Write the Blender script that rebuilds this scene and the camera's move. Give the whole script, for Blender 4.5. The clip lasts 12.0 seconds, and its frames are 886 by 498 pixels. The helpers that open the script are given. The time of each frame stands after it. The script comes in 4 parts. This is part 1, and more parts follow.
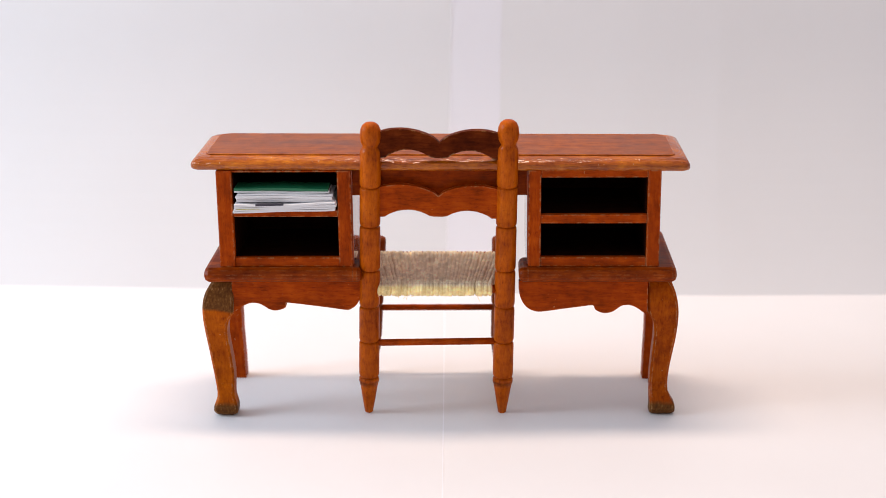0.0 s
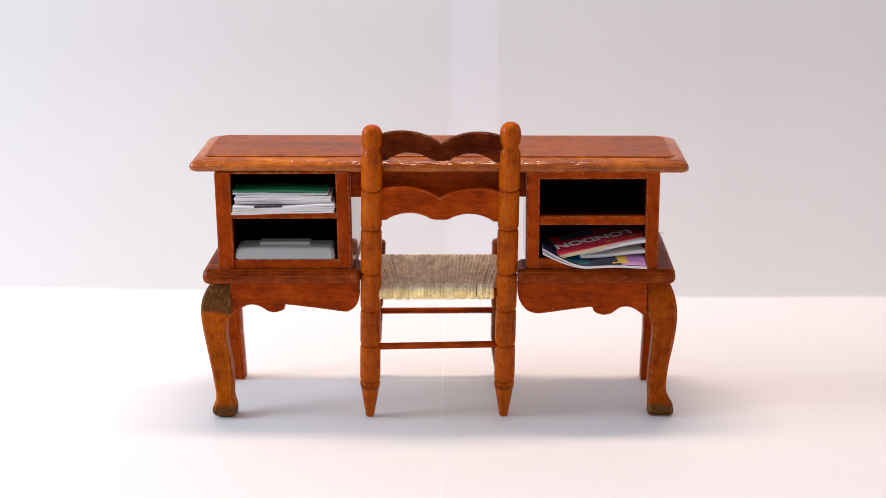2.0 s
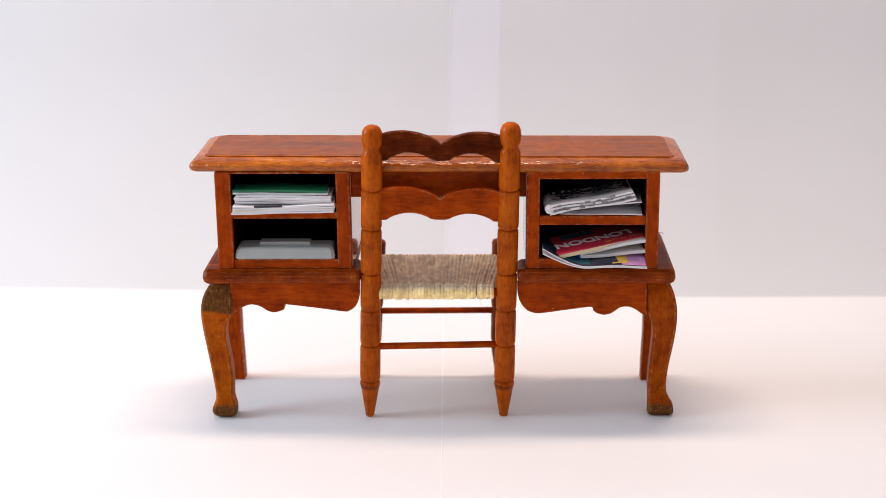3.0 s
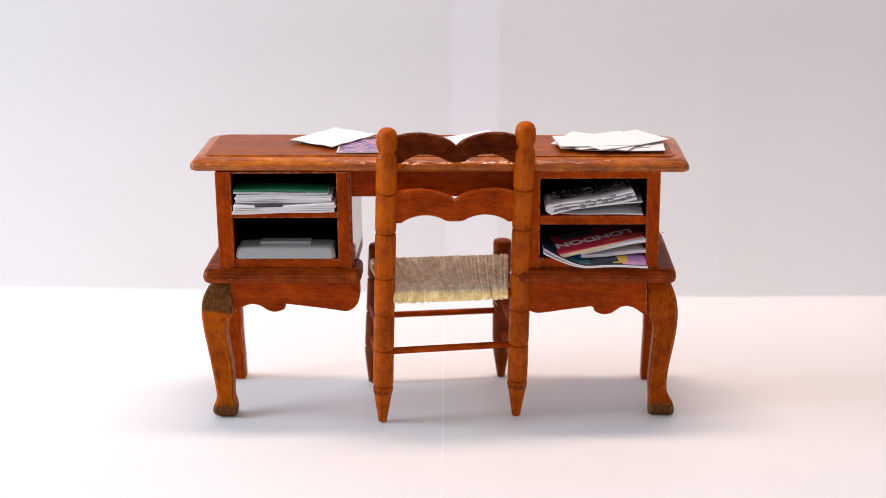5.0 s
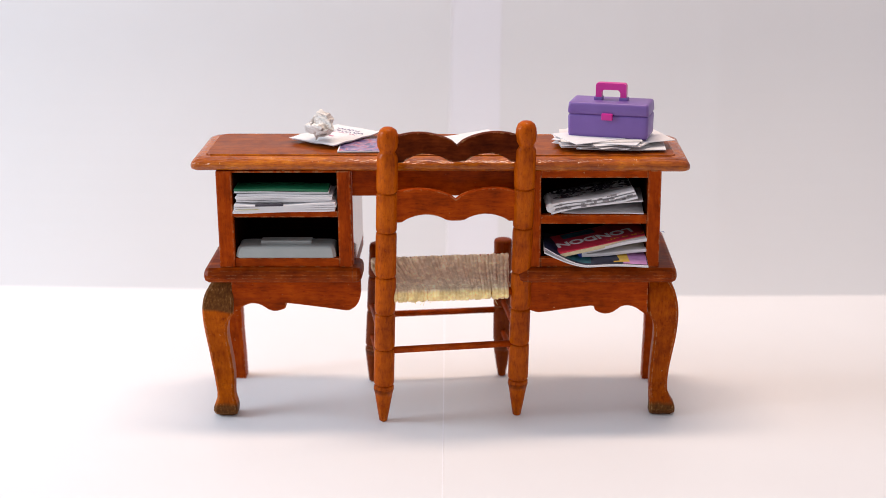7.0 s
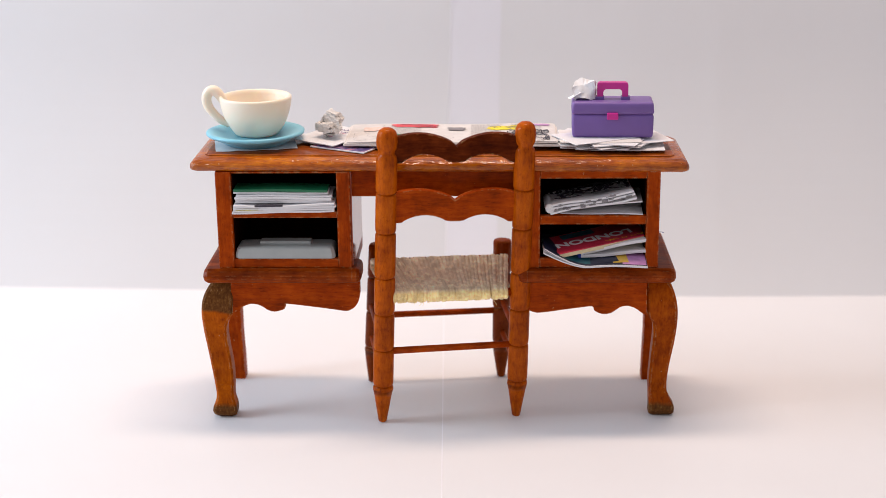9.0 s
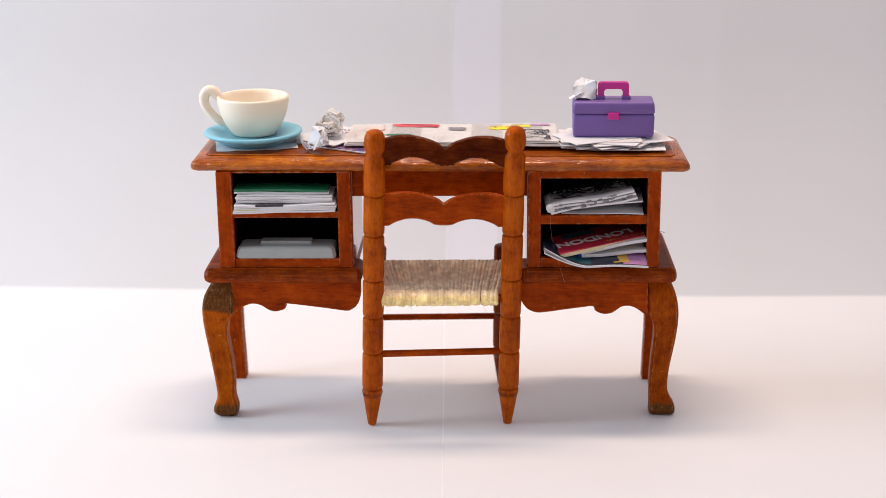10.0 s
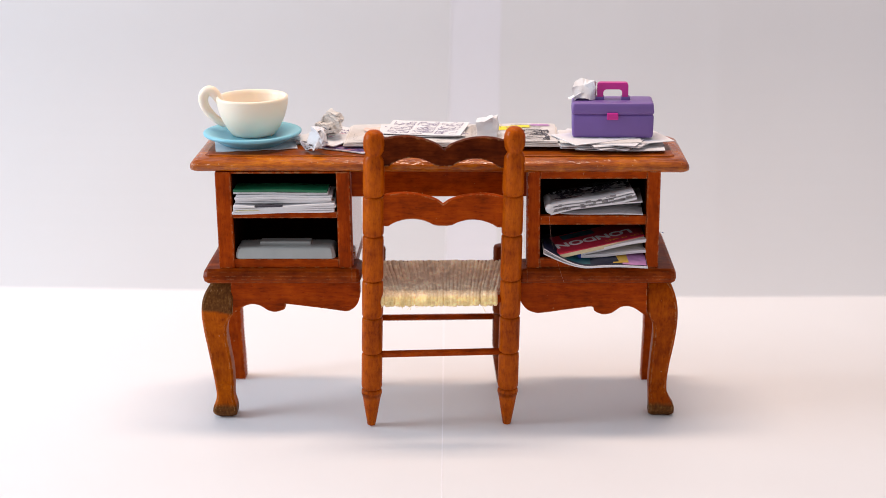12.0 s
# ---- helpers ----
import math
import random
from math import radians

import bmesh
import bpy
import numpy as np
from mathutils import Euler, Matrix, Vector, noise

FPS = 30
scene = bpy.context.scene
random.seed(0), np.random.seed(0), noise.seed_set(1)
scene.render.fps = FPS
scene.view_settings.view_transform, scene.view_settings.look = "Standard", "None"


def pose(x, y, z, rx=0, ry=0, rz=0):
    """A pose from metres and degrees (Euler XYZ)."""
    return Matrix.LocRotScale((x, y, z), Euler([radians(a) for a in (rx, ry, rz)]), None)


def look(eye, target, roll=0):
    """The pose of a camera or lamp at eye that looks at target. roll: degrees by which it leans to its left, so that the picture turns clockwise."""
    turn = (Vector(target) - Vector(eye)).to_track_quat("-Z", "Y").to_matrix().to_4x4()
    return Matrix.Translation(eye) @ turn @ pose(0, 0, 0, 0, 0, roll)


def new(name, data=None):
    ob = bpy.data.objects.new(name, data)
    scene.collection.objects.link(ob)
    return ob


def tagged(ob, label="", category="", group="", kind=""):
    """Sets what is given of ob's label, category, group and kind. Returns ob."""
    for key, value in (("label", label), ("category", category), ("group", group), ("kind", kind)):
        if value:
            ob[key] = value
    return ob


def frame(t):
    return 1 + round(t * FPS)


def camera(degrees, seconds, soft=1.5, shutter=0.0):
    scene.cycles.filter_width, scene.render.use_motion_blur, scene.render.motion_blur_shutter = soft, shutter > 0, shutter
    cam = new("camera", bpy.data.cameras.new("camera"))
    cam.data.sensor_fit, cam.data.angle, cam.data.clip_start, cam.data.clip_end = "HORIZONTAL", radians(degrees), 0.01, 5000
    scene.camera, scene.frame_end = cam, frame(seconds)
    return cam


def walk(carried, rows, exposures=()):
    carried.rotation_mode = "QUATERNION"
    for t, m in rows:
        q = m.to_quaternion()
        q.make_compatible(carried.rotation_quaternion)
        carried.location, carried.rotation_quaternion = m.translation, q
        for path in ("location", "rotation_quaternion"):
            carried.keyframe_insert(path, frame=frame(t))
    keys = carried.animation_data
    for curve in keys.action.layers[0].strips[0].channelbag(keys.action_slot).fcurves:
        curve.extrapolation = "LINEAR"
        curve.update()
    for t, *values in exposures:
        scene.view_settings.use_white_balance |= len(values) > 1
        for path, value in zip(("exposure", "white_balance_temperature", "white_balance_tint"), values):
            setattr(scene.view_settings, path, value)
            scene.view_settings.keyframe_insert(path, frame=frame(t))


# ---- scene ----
# ---------- camera ----------
LENS = 32.41
cam = camera(LENS, 12.0, soft=0.75)
EYE, PITCH, YAW, ROLL, FOCAL = (0.0136, -0.385, 0.1658), 0.29496, -0.03203, -0.587, 2698.0


def aim(dx, dy):
    """The camera's pose when its picture is nudged dx to the right and dy down."""
    y, p = YAW - dx / FOCAL, PITCH - dy / FOCAL
    way = Vector((math.sin(y) * math.cos(p), math.cos(y) * math.cos(p), -math.sin(p)))
    return look(EYE, Vector(EYE) + way, ROLL)


# the tripod was touched between exposures: small nudges, one every half second
NUDGES = [(0.0, 0, 0), (0.5, -1.5, 3.3), (1.0, -0.9, 1.2), (1.5, -0.2, -0.5), (2.0, -2.5, 3.0), (2.5, -1.9, 2.8), (3.0, -2.5, 2.9),
          (5.0, -1.5, 2.1), (5.5, -1.5, 2.5), (6.0, -0.5, 1.5), (6.5, 0.1, 0.5), (7.0, -0.2, 0.7), (9.0, -1.5, 1.8), (9.5, -1.5, 1.8),
          (10.0, -0.2, 1.5), (10.5, -1.3, 2.1), (11.0, -0.8, 1.7), (11.5, -1.3, 2.5), (12.0, -1.5, 2.2)]


def held(steps):
    """Rows that stand still in each pose and change to the next within one frame."""
    rows, f = [], 1 / FPS
    for i, (t, m) in enumerate(steps):
        t = round(t * FPS) * f
        end = round(steps[i + 1][0] * FPS) * f if i + 1 < len(steps) else 12.0 + f
        rows += [(t, m), (t + f, m), (end - 2 * f, m), (end - f, m)]
    return rows


walk(cam, held([(max(t - 0.25, 0.0), aim(dx, dy)) for t, dx, dy in NUDGES]), [(0.0, -0.03), (5.0, -0.05), (7.2, -0.09), (9.0, -0.16), (11.4, -0.15), (12.0, -0.12)])
cam.data.dof.use_dof, cam.data.dof.focus_distance, cam.data.dof.aperture_fstop = True, 0.405, 13.0

# ---------- light ----------
world = bpy.data.worlds.new("room_light")
scene.world = world
world.use_nodes = True
world.node_tree.nodes["Background"].inputs["Color"].default_value = (0.91, 0.88, 0.94, 1)
world.node_tree.nodes["Background"].inputs["Strength"].default_value = 0.54


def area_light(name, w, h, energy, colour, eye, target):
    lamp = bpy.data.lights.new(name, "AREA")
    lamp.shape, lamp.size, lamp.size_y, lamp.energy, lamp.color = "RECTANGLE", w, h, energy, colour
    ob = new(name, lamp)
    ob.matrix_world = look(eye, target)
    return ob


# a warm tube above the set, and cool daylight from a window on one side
area_light("overhead_tube", 0.25, 0.055, 1.66, (1.0, 0.76, 0.60), (0.0, 0.057, 0.52), (0.0, 0.02, 0.0))
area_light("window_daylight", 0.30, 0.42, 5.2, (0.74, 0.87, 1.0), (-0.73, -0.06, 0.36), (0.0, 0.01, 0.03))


# ---------- materials ----------
def material(name, rough=0.5, spec=0.5, coat=0.0, coat_rough=0.1):
    m = bpy.data.materials.new(name)
    m.use_nodes = True
    b = m.node_tree.nodes["Principled BSDF"]
    b.inputs["Roughness"].default_value, b.inputs["Specular IOR Level"].default_value = rough, spec
    b.inputs["Coat Weight"].default_value, b.inputs["Coat Roughness"].default_value, b.inputs["Coat IOR"].default_value = coat, coat_rough, 1.5
    return m, m.node_tree.nodes, m.node_tree.links, b


def ramp(nodes, stops):
    r = nodes.new("ShaderNodeValToRGB")
    while len(r.color_ramp.elements) < len(stops):
        r.color_ramp.elements.new(0.5)
    for e, (at, c) in zip(r.color_ramp.elements, stops):
        e.position, e.color = at, (*c, 1)
    return r


def texture(nodes, links, scale, stretch=(1, 1, 1), detail=4, rough=0.6, space="Object"):
    co, mp, n = nodes.new("ShaderNodeTexCoord"), nodes.new("ShaderNodeMapping"), nodes.new("ShaderNodeTexNoise")
    mp.inputs["Scale"].default_value = stretch
    n.inputs["Scale"].default_value, n.inputs["Detail"].default_value, n.inputs["Roughness"].default_value = scale, detail, rough
    links.new(co.outputs[space], mp.inputs["Vector"])
    links.new(mp.outputs["Vector"], n.inputs["Vector"])
    return n


def blend(nodes, links, kind, fac, a, b):
    mx = nodes.new("ShaderNodeMix")
    mx.data_type, mx.blend_type = "RGBA", kind
    for slot, v in ((0, fac), (6, a), (7, b)):
        if isinstance(v, (int, float)):
            mx.inputs[slot].default_value = v
        elif isinstance(v, tuple):
            mx.inputs[slot].default_value = (*v, 1)
        else:
            links.new(v, mx.inputs[slot])
    return mx.outputs[2]


def bump(nodes, links, b, height, strength, distance):
    bp = nodes.new("ShaderNodeBump")
    bp.inputs["Strength"].default_value, bp.inputs["Distance"].default_value = strength, distance
    links.new(height, bp.inputs["Height"])
    links.new(bp.outputs["Normal"], b.inputs["Normal"])


def worn_band(nodes, links, streak, lo, hi, wobble=0.0016, slope=0.0):
    """A mask that goes from 0 to 1 between two heights of the thing, with an uneven, slanting border."""
    where, split = nodes.new("ShaderNodeTexCoord"), nodes.new("ShaderNodeSeparateXYZ")
    links.new(where.outputs["Object"], split.inputs[0])
    wob, tilt = nodes.new("ShaderNodeMath"), nodes.new("ShaderNodeMath")
    wob.operation = tilt.operation = "MULTIPLY_ADD"
    links.new(streak.outputs["Fac"], wob.inputs[0])
    wob.inputs[1].default_value = wobble
    links.new(split.outputs["Z"], wob.inputs[2])
    links.new(split.outputs["X"], tilt.inputs[0])
    tilt.inputs[1].default_value = slope
    links.new(wob.outputs[0], tilt.inputs[2])
    edge = nodes.new("ShaderNodeMapRange")
    edge.inputs["From Min"].default_value, edge.inputs["From Max"].default_value = lo, hi
    links.new(tilt.outputs[0], edge.inputs["Value"])
    return edge.outputs["Result"]


def wood(name, stretch, light, mid, dark, rough=0.5, coat=0.05, chips=0.72, shine=0.16, lump=(420, 0.35, 0.00012), stained=None, foot=None, wear=0.65):
    """Varnished wood, its grain running along the axis with the small stretch: fine figure, slow stains, short dark pores, pale worn arrises."""
    m, nodes, links, b = material(name, rough, 0.03, coat, shine)
    grain = texture(nodes, links, 1500, tuple(min(1, s * 1.6) for s in stretch), 5, 0.65)
    broad = texture(nodes, links, 95, tuple(0.45 + 0.55 * s for s in stretch), 4, 0.55)
    blot = texture(nodes, links, 260, (1, 1, 1), 4, 0.6)
    pores = texture(nodes, links, 2600, tuple(min(1, s * 2.5) for s in stretch), 2, 0.5)
    streak = texture(nodes, links, 330, stretch, 4, 0.6)
    col = ramp(nodes, [(0.36, dark), (0.50, mid), (0.65, light)])
    figure = blend(nodes, links, "MIX", 0.45, grain.outputs["Fac"], streak.outputs["Fac"])
    links.new(blend(nodes, links, "MIX", 0.35, figure, blot.outputs["Fac"]), col.inputs["Fac"])
    tone = ramp(nodes, [(0.28, (0.74, 0.68, 0.62)), (0.5, (0.98, 0.97, 0.96)), (0.72, (1.14, 1.16, 1.18))])
    links.new(broad.outputs["Fac"], tone.inputs["Fac"])
    c = blend(nodes, links, "MULTIPLY", 1.0, col.outputs["Color"], tone.outputs["Color"])
    pr = ramp(nodes, [(0.30, (0.42, 0.34, 0.28)), (0.40, (1, 1, 1))])
    links.new(pores.outputs["Fac"], pr.inputs["Fac"])
    c = blend(nodes, links, "MULTIPLY", 0.5, c, pr.outputs["Color"])
    bare = ramp(nodes, [(0.36, (0.085, 0.030, 0.007)), (0.60, (0.15, 0.056, 0.013)), (0.74, (0.27, 0.13, 0.05))])
    if stained is not None or foot is not None:
        fleck = texture(nodes, links, 1700, (1, 1, 0.5), 3, 0.65)
        links.new(fleck.outputs["Fac"], bare.inputs["Fac"])
    if stained is not None:
        # rough darker wood where the varnish is worn off above a height
        c = blend(nodes, links, "MIX", worn_band(nodes, links, streak, stained + 0.0004, stained + 0.0013, 0.0016, 0.15), c, bare.outputs["Color"])
    if foot is not None:
        # and round the foot
        c = blend(nodes, links, "MIX", worn_band(nodes, links, streak, foot + 0.0012, foot), c, bare.outputs["Color"])
    speck = texture(nodes, links, 900, (1, 1, 1), 3, 0.6)
    sr = ramp(nodes, [(chips, (0, 0, 0)), (chips + 0.03, (1, 1, 1))])
    links.new(speck.outputs["Fac"], sr.inputs["Fac"])
    c = blend(nodes, links, "MIX", sr.outputs["Color"], c, (0.50, 0.30, 0.15))
    if wear:
        # pale rubbed spots along the arrises
        geo, bev, dot = nodes.new("ShaderNodeNewGeometry"), nodes.new("ShaderNodeBevel"), nodes.new("ShaderNodeVectorMath")
        bev.inputs["Radius"].default_value = 0.0005
        bev.samples = 4
        dot.operation = "DOT_PRODUCT"
        links.new(geo.outputs["Normal"], dot.inputs[0])
        links.new(bev.outputs["Normal"], dot.inputs[1])
        rim = nodes.new("ShaderNodeMapRange")
        rim.inputs["From Min"].default_value, rim.inputs["From Max"].default_value = 0.997, 0.96
        links.new(dot.outputs["Value"], rim.inputs["Value"])
        rub = texture(nodes, links, 620, (1, 1, 1), 4, 0.7)
        rubbed = ramp(nodes, [(0.48, (0, 0, 0)), (0.58, (wear,) * 3)])
        links.new(rub.outputs["Fac"], rubbed.inputs["Fac"])
        both = nodes.new("ShaderNodeMath")
        both.operation = "MULTIPLY"
        links.new(rim.outputs["Result"], both.inputs[0])
        links.new(rubbed.outputs["Color"], both.inputs[1])
        c = blend(nodes, links, "MIX", both.outputs[0], c, (0.50, 0.29, 0.13))
    links.new(c, b.inputs["Base Color"])
    rr = ramp(nodes, [(0.3, (rough - 0.1,) * 3), (0.75, (rough + 0.15,) * 3)])
    links.new(broad.outputs["Fac"], rr.inputs["Fac"])
    links.new(rr.outputs["Color"], b.inputs["Roughness"])
    lumps = texture(nodes, links, lump[0], (0.35 if coat > 0.6 else 0.5, 1, 1), 1 if coat > 0.6 else 3, 0.55)
    bump(nodes, links, b, blend(nodes, links, "MIX", 0.97 if coat > 0.6 else 0.7, grain.outputs["Fac"], lumps.outputs["Fac"]), lump[1], lump[2])
    links.new(b.inputs["Normal"].links[0].from_socket, b.inputs["Coat Normal"])
    return m


LIGHT, MID, DARK = (0.48, 0.075, 0.002), (0.33, 0.042, 0.001), (0.16, 0.020, 0.0005)
wood_x = wood("varnished_wood_along", (0.10, 1, 1), LIGHT, MID, DARK)
wood_z = wood("varnished_wood_upright", (1, 1, 0.10), LIGHT, MID, DARK)
wood_y = wood("varnished_wood_across", (1, 0.10, 1), LIGHT, MID, DARK)
wood_top = wood("glossy_desktop_wood", (0.06, 1, 1), (0.36, 0.085, 0.004), (0.25, 0.050, 0.002), (0.15, 0.024, 0.001), 0.5, 0.35, 0.76, 0.10, (500, 0.3, 0.00006), wear=0.0)
wood_edge = wood("golden_varnished_edge", (0.10, 1, 1), (0.62, 0.185, 0.002), (0.38, 0.082, 0.001), (0.15, 0.021, 0.001), 0.45, 0.7, 0.70, 0.06, (1300, 0.65, 0.00050), wear=0.0)
wood_edge.node_tree.nodes["Principled BSDF"].inputs["Coat IOR"].default_value = 1.55
wood_knee = wood("worn_leg_wood", (1, 1, 0.12), (0.52, 0.122, 0.002), (0.37, 0.073, 0.001), (0.20, 0.030, 0.0005), stained=0.0221, foot=0.0040)
wood_foot = wood("worn_foot_wood", (1, 1, 0.12), (0.48, 0.102, 0.002), (0.32, 0.056, 0.001), (0.17, 0.022, 0.0005), foot=0.0040)
wood_gloss = wood("mirror_glossy_side_wood", (1, 1, 0.08), LIGHT, MID, DARK, 0.4, 1.0, 0.78, 0.08, (300, 0.2, 0.00003), wear=0.0)
wood_plinth = wood("glossy_plinth_wood", (0.08, 1, 1), (0.36, 0.062, 0.002), (0.22, 0.032, 0.001), (0.11, 0.013, 0.0005), 0.45, 0.12, 0.79, 0.12, (500, 0.3, 0.00010), wear=0.25)
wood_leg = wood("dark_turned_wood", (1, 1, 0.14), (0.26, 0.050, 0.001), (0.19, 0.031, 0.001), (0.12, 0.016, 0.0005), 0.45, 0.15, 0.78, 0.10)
wood_post = wood("turned_wood", (1, 1, 0.16), (0.55, 0.120, 0.002), (0.40, 0.072, 0.001), (0.19, 0.026, 0.0007), 0.42, 0.13, 0.77, 0.08, (420, 0.3, 0.00012), wear=0.0)
# shade of the open shelves put into a near-black wood colour
wood_inside = wood("shade_black_inner_wood", (0.08, 1, 1), (0.030, 0.006, 0.002), (0.016, 0.003, 0.001), (0.007, 0.0015, 0.0008), 0.8, 0.0, 0.80, wear=0.0)
# darker copy of the chair's wood: the top slat's shade as colour
wood_slat_shaded = wood("shaded_slat_wood", (0.1, 1, 1), (0.17, 0.030, 0.004), (0.095, 0.014, 0.002), (0.040, 0.005, 0.001), 0.5, 0.0, 0.78)


def plain(name, colour, rough=0.5, spread=0.06, scale=120, coat=0.0, relief=0.0, sheen=0.0, sub=0.0):
    """A material of one colour with faint mottling."""
    m, nodes, links, b = material(name, rough, 0.5, coat)
    n = texture(nodes, links, scale, (1, 1, 1), 5, 0.6)
    r = ramp(nodes, [(0.3, tuple(max(0, c * (1 - spread)) for c in colour)), (0.7, tuple(min(1, c * (1 + spread)) for c in colour))])
    links.new(n.outputs["Fac"], r.inputs["Fac"])
    links.new(r.outputs["Color"], b.inputs["Base Color"])
    if relief:
        bump(nodes, links, b, n.outputs["Fac"], 0.5, relief)
    if sub:
        b.inputs["Subsurface Weight"].default_value = sub
        b.inputs["Subsurface Radius"].default_value = (0.002, 0.0015, 0.001)
        b.inputs["Subsurface Scale"].default_value = 1.0
    return m


def let_through(m, share, colour):
    """Thin stuff: part of the light that falls on one side leaves on the other."""
    nodes, links = m.node_tree.nodes, m.node_tree.links
    thin, both = nodes.new("ShaderNodeBsdfTranslucent"), nodes.new("ShaderNodeMixShader")
    thin.inputs["Color"].default_value, both.inputs["Fac"].default_value = (*colour, 1), share
    links.new(nodes["Principled BSDF"].outputs[0], both.inputs[1])
    links.new(thin.outputs[0], both.inputs[2])
    links.new(both.outputs[0], nodes["Material Output"].inputs["Surface"])


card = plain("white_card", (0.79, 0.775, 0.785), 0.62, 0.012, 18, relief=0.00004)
# same card for the wall, its colour lowered to stand for weaker light
wall_card = plain("dimmed_white_wall_card", (0.715, 0.708, 0.718), 0.62, 0.012, 18, relief=0.00004)
cut_edge = plain("cut_card_edge", (0.90, 0.89, 0.93), 0.5, 0.01, 40)
strip_card = plain("whiter_card", (0.76, 0.75, 0.79), 0.6, 0.01, 30)
paper = plain("white_paper", (0.85, 0.84, 0.86), 0.7, 0.03, 300, relief=0.00006)
paper_warm = plain("off_white_paper", (0.84, 0.80, 0.76), 0.75, 0.06, 260, relief=0.00008)
paper_grey = plain("newsprint", (0.75, 0.71, 0.69), 0.8, 0.08, 380, relief=0.00008)
for stuff in (paper, paper_warm, paper_grey):
    let_through(stuff, 0.15, (0.80, 0.76, 0.74))
cream = plain("cream_page_edges", (0.75, 0.62, 0.38), 0.7, 0.1, 900)
ink = plain("black_ink", (0.035, 0.03, 0.045), 0.6, 0.2, 900)
ink_violet = plain("violet_ink", (0.20, 0.15, 0.28), 0.6, 0.3, 900)
ink_blue = plain("blue_ink", (0.03, 0.07, 0.38), 0.5, 0.2, 900)
ink_grey = plain("grey_ink", (0.22, 0.20, 0.21), 0.7, 0.3, 900)
ink_faint = plain("faint_ink", (0.52, 0.49, 0.48), 0.8, 0.2, 900)
ink_pink = plain("pink_ink", (0.55, 0.13, 0.28), 0.6, 0.2, 900)
red_print = plain("red_print", (0.72, 0.07, 0.09), 0.5, 0.1, 500)
crimson = plain("crimson_cover", (0.50, 0.025, 0.055), 0.35, 0.15, 300, coat=0.3)
yellow_print = plain("yellow_print", (0.85, 0.70, 0.02), 0.5, 0.1, 500)
green_print = plain("green_print", (0.008, 0.13, 0.055), 0.45, 0.15, 300)
teal_print = plain("teal_print", (0.015, 0.11, 0.14), 0.4, 0.35, 400, coat=0.3)
navy_print = plain("navy_print", (0.012, 0.015, 0.04), 0.4, 0.3, 400, coat=0.3)
skin_print = plain("tan_print", (0.55, 0.27, 0.19), 0.4, 0.25, 400, coat=0.3)
skin_faint = plain("pale_tan_print", (0.78, 0.58, 0.50), 0.6, 0.12, 500)
lilac_print = plain("lilac_print", (0.53, 0.25, 0.52), 0.4, 0.15, 400, coat=0.3)
ochre_print = plain("ochre_print", (0.72, 0.45, 0.06), 0.4, 0.15, 400, coat=0.3)
violet_print = plain("violet_print", (0.15, 0.05, 0.33), 0.4, 0.5, 500, coat=0.3)
white_print = plain("white_print", (0.85, 0.82, 0.82), 0.5, 0.03, 500)
grey_plastic = plain("grey_plastic", (0.37, 0.39, 0.38), 0.42, 0.05, 200)
purple_plastic = plain("purple_plastic", (0.175, 0.095, 0.33), 0.42, 0.06, 160, relief=0.00003, sub=0.1)
pink_plastic = plain("magenta_plastic", (0.57, 0.015, 0.26), 0.38, 0.05, 200, sub=0.1)
cream_plastic = plain("cream_plastic", (0.87, 0.755, 0.62), 0.4, 0.02, 60, sub=0.35)
blue_plastic = plain("light_blue_plastic", (0.21, 0.53, 0.66), 0.36, 0.05, 80, sub=0.1)


def photo_material(name, stops, scale):
    """Glossy colour printing: soft blotches of several colours."""
    m, nodes, links, b = material(name, 0.35, 0.5, 0.3)
    n = texture(nodes, links, scale, (1, 1, 1), 2, 0.5)
    n.inputs["Distortion"].default_value = 1.5
    r = ramp(nodes, stops)
    links.new(n.outputs["Fac"], r.inputs["Fac"])
    links.new(r.outputs["Color"], b.inputs["Base Color"])
    return m


photo_print = photo_material("colour_photo_print", [(0.30, (0.05, 0.04, 0.12)), (0.42, (0.12, 0.08, 0.24)), (0.49, (0.30, 0.22, 0.42)), (0.53, (0.50, 0.03, 0.06)),
                                                    (0.57, (0.55, 0.42, 0.55)), (0.62, (0.14, 0.09, 0.30)), (0.78, (0.55, 0.48, 0.66))], 190)


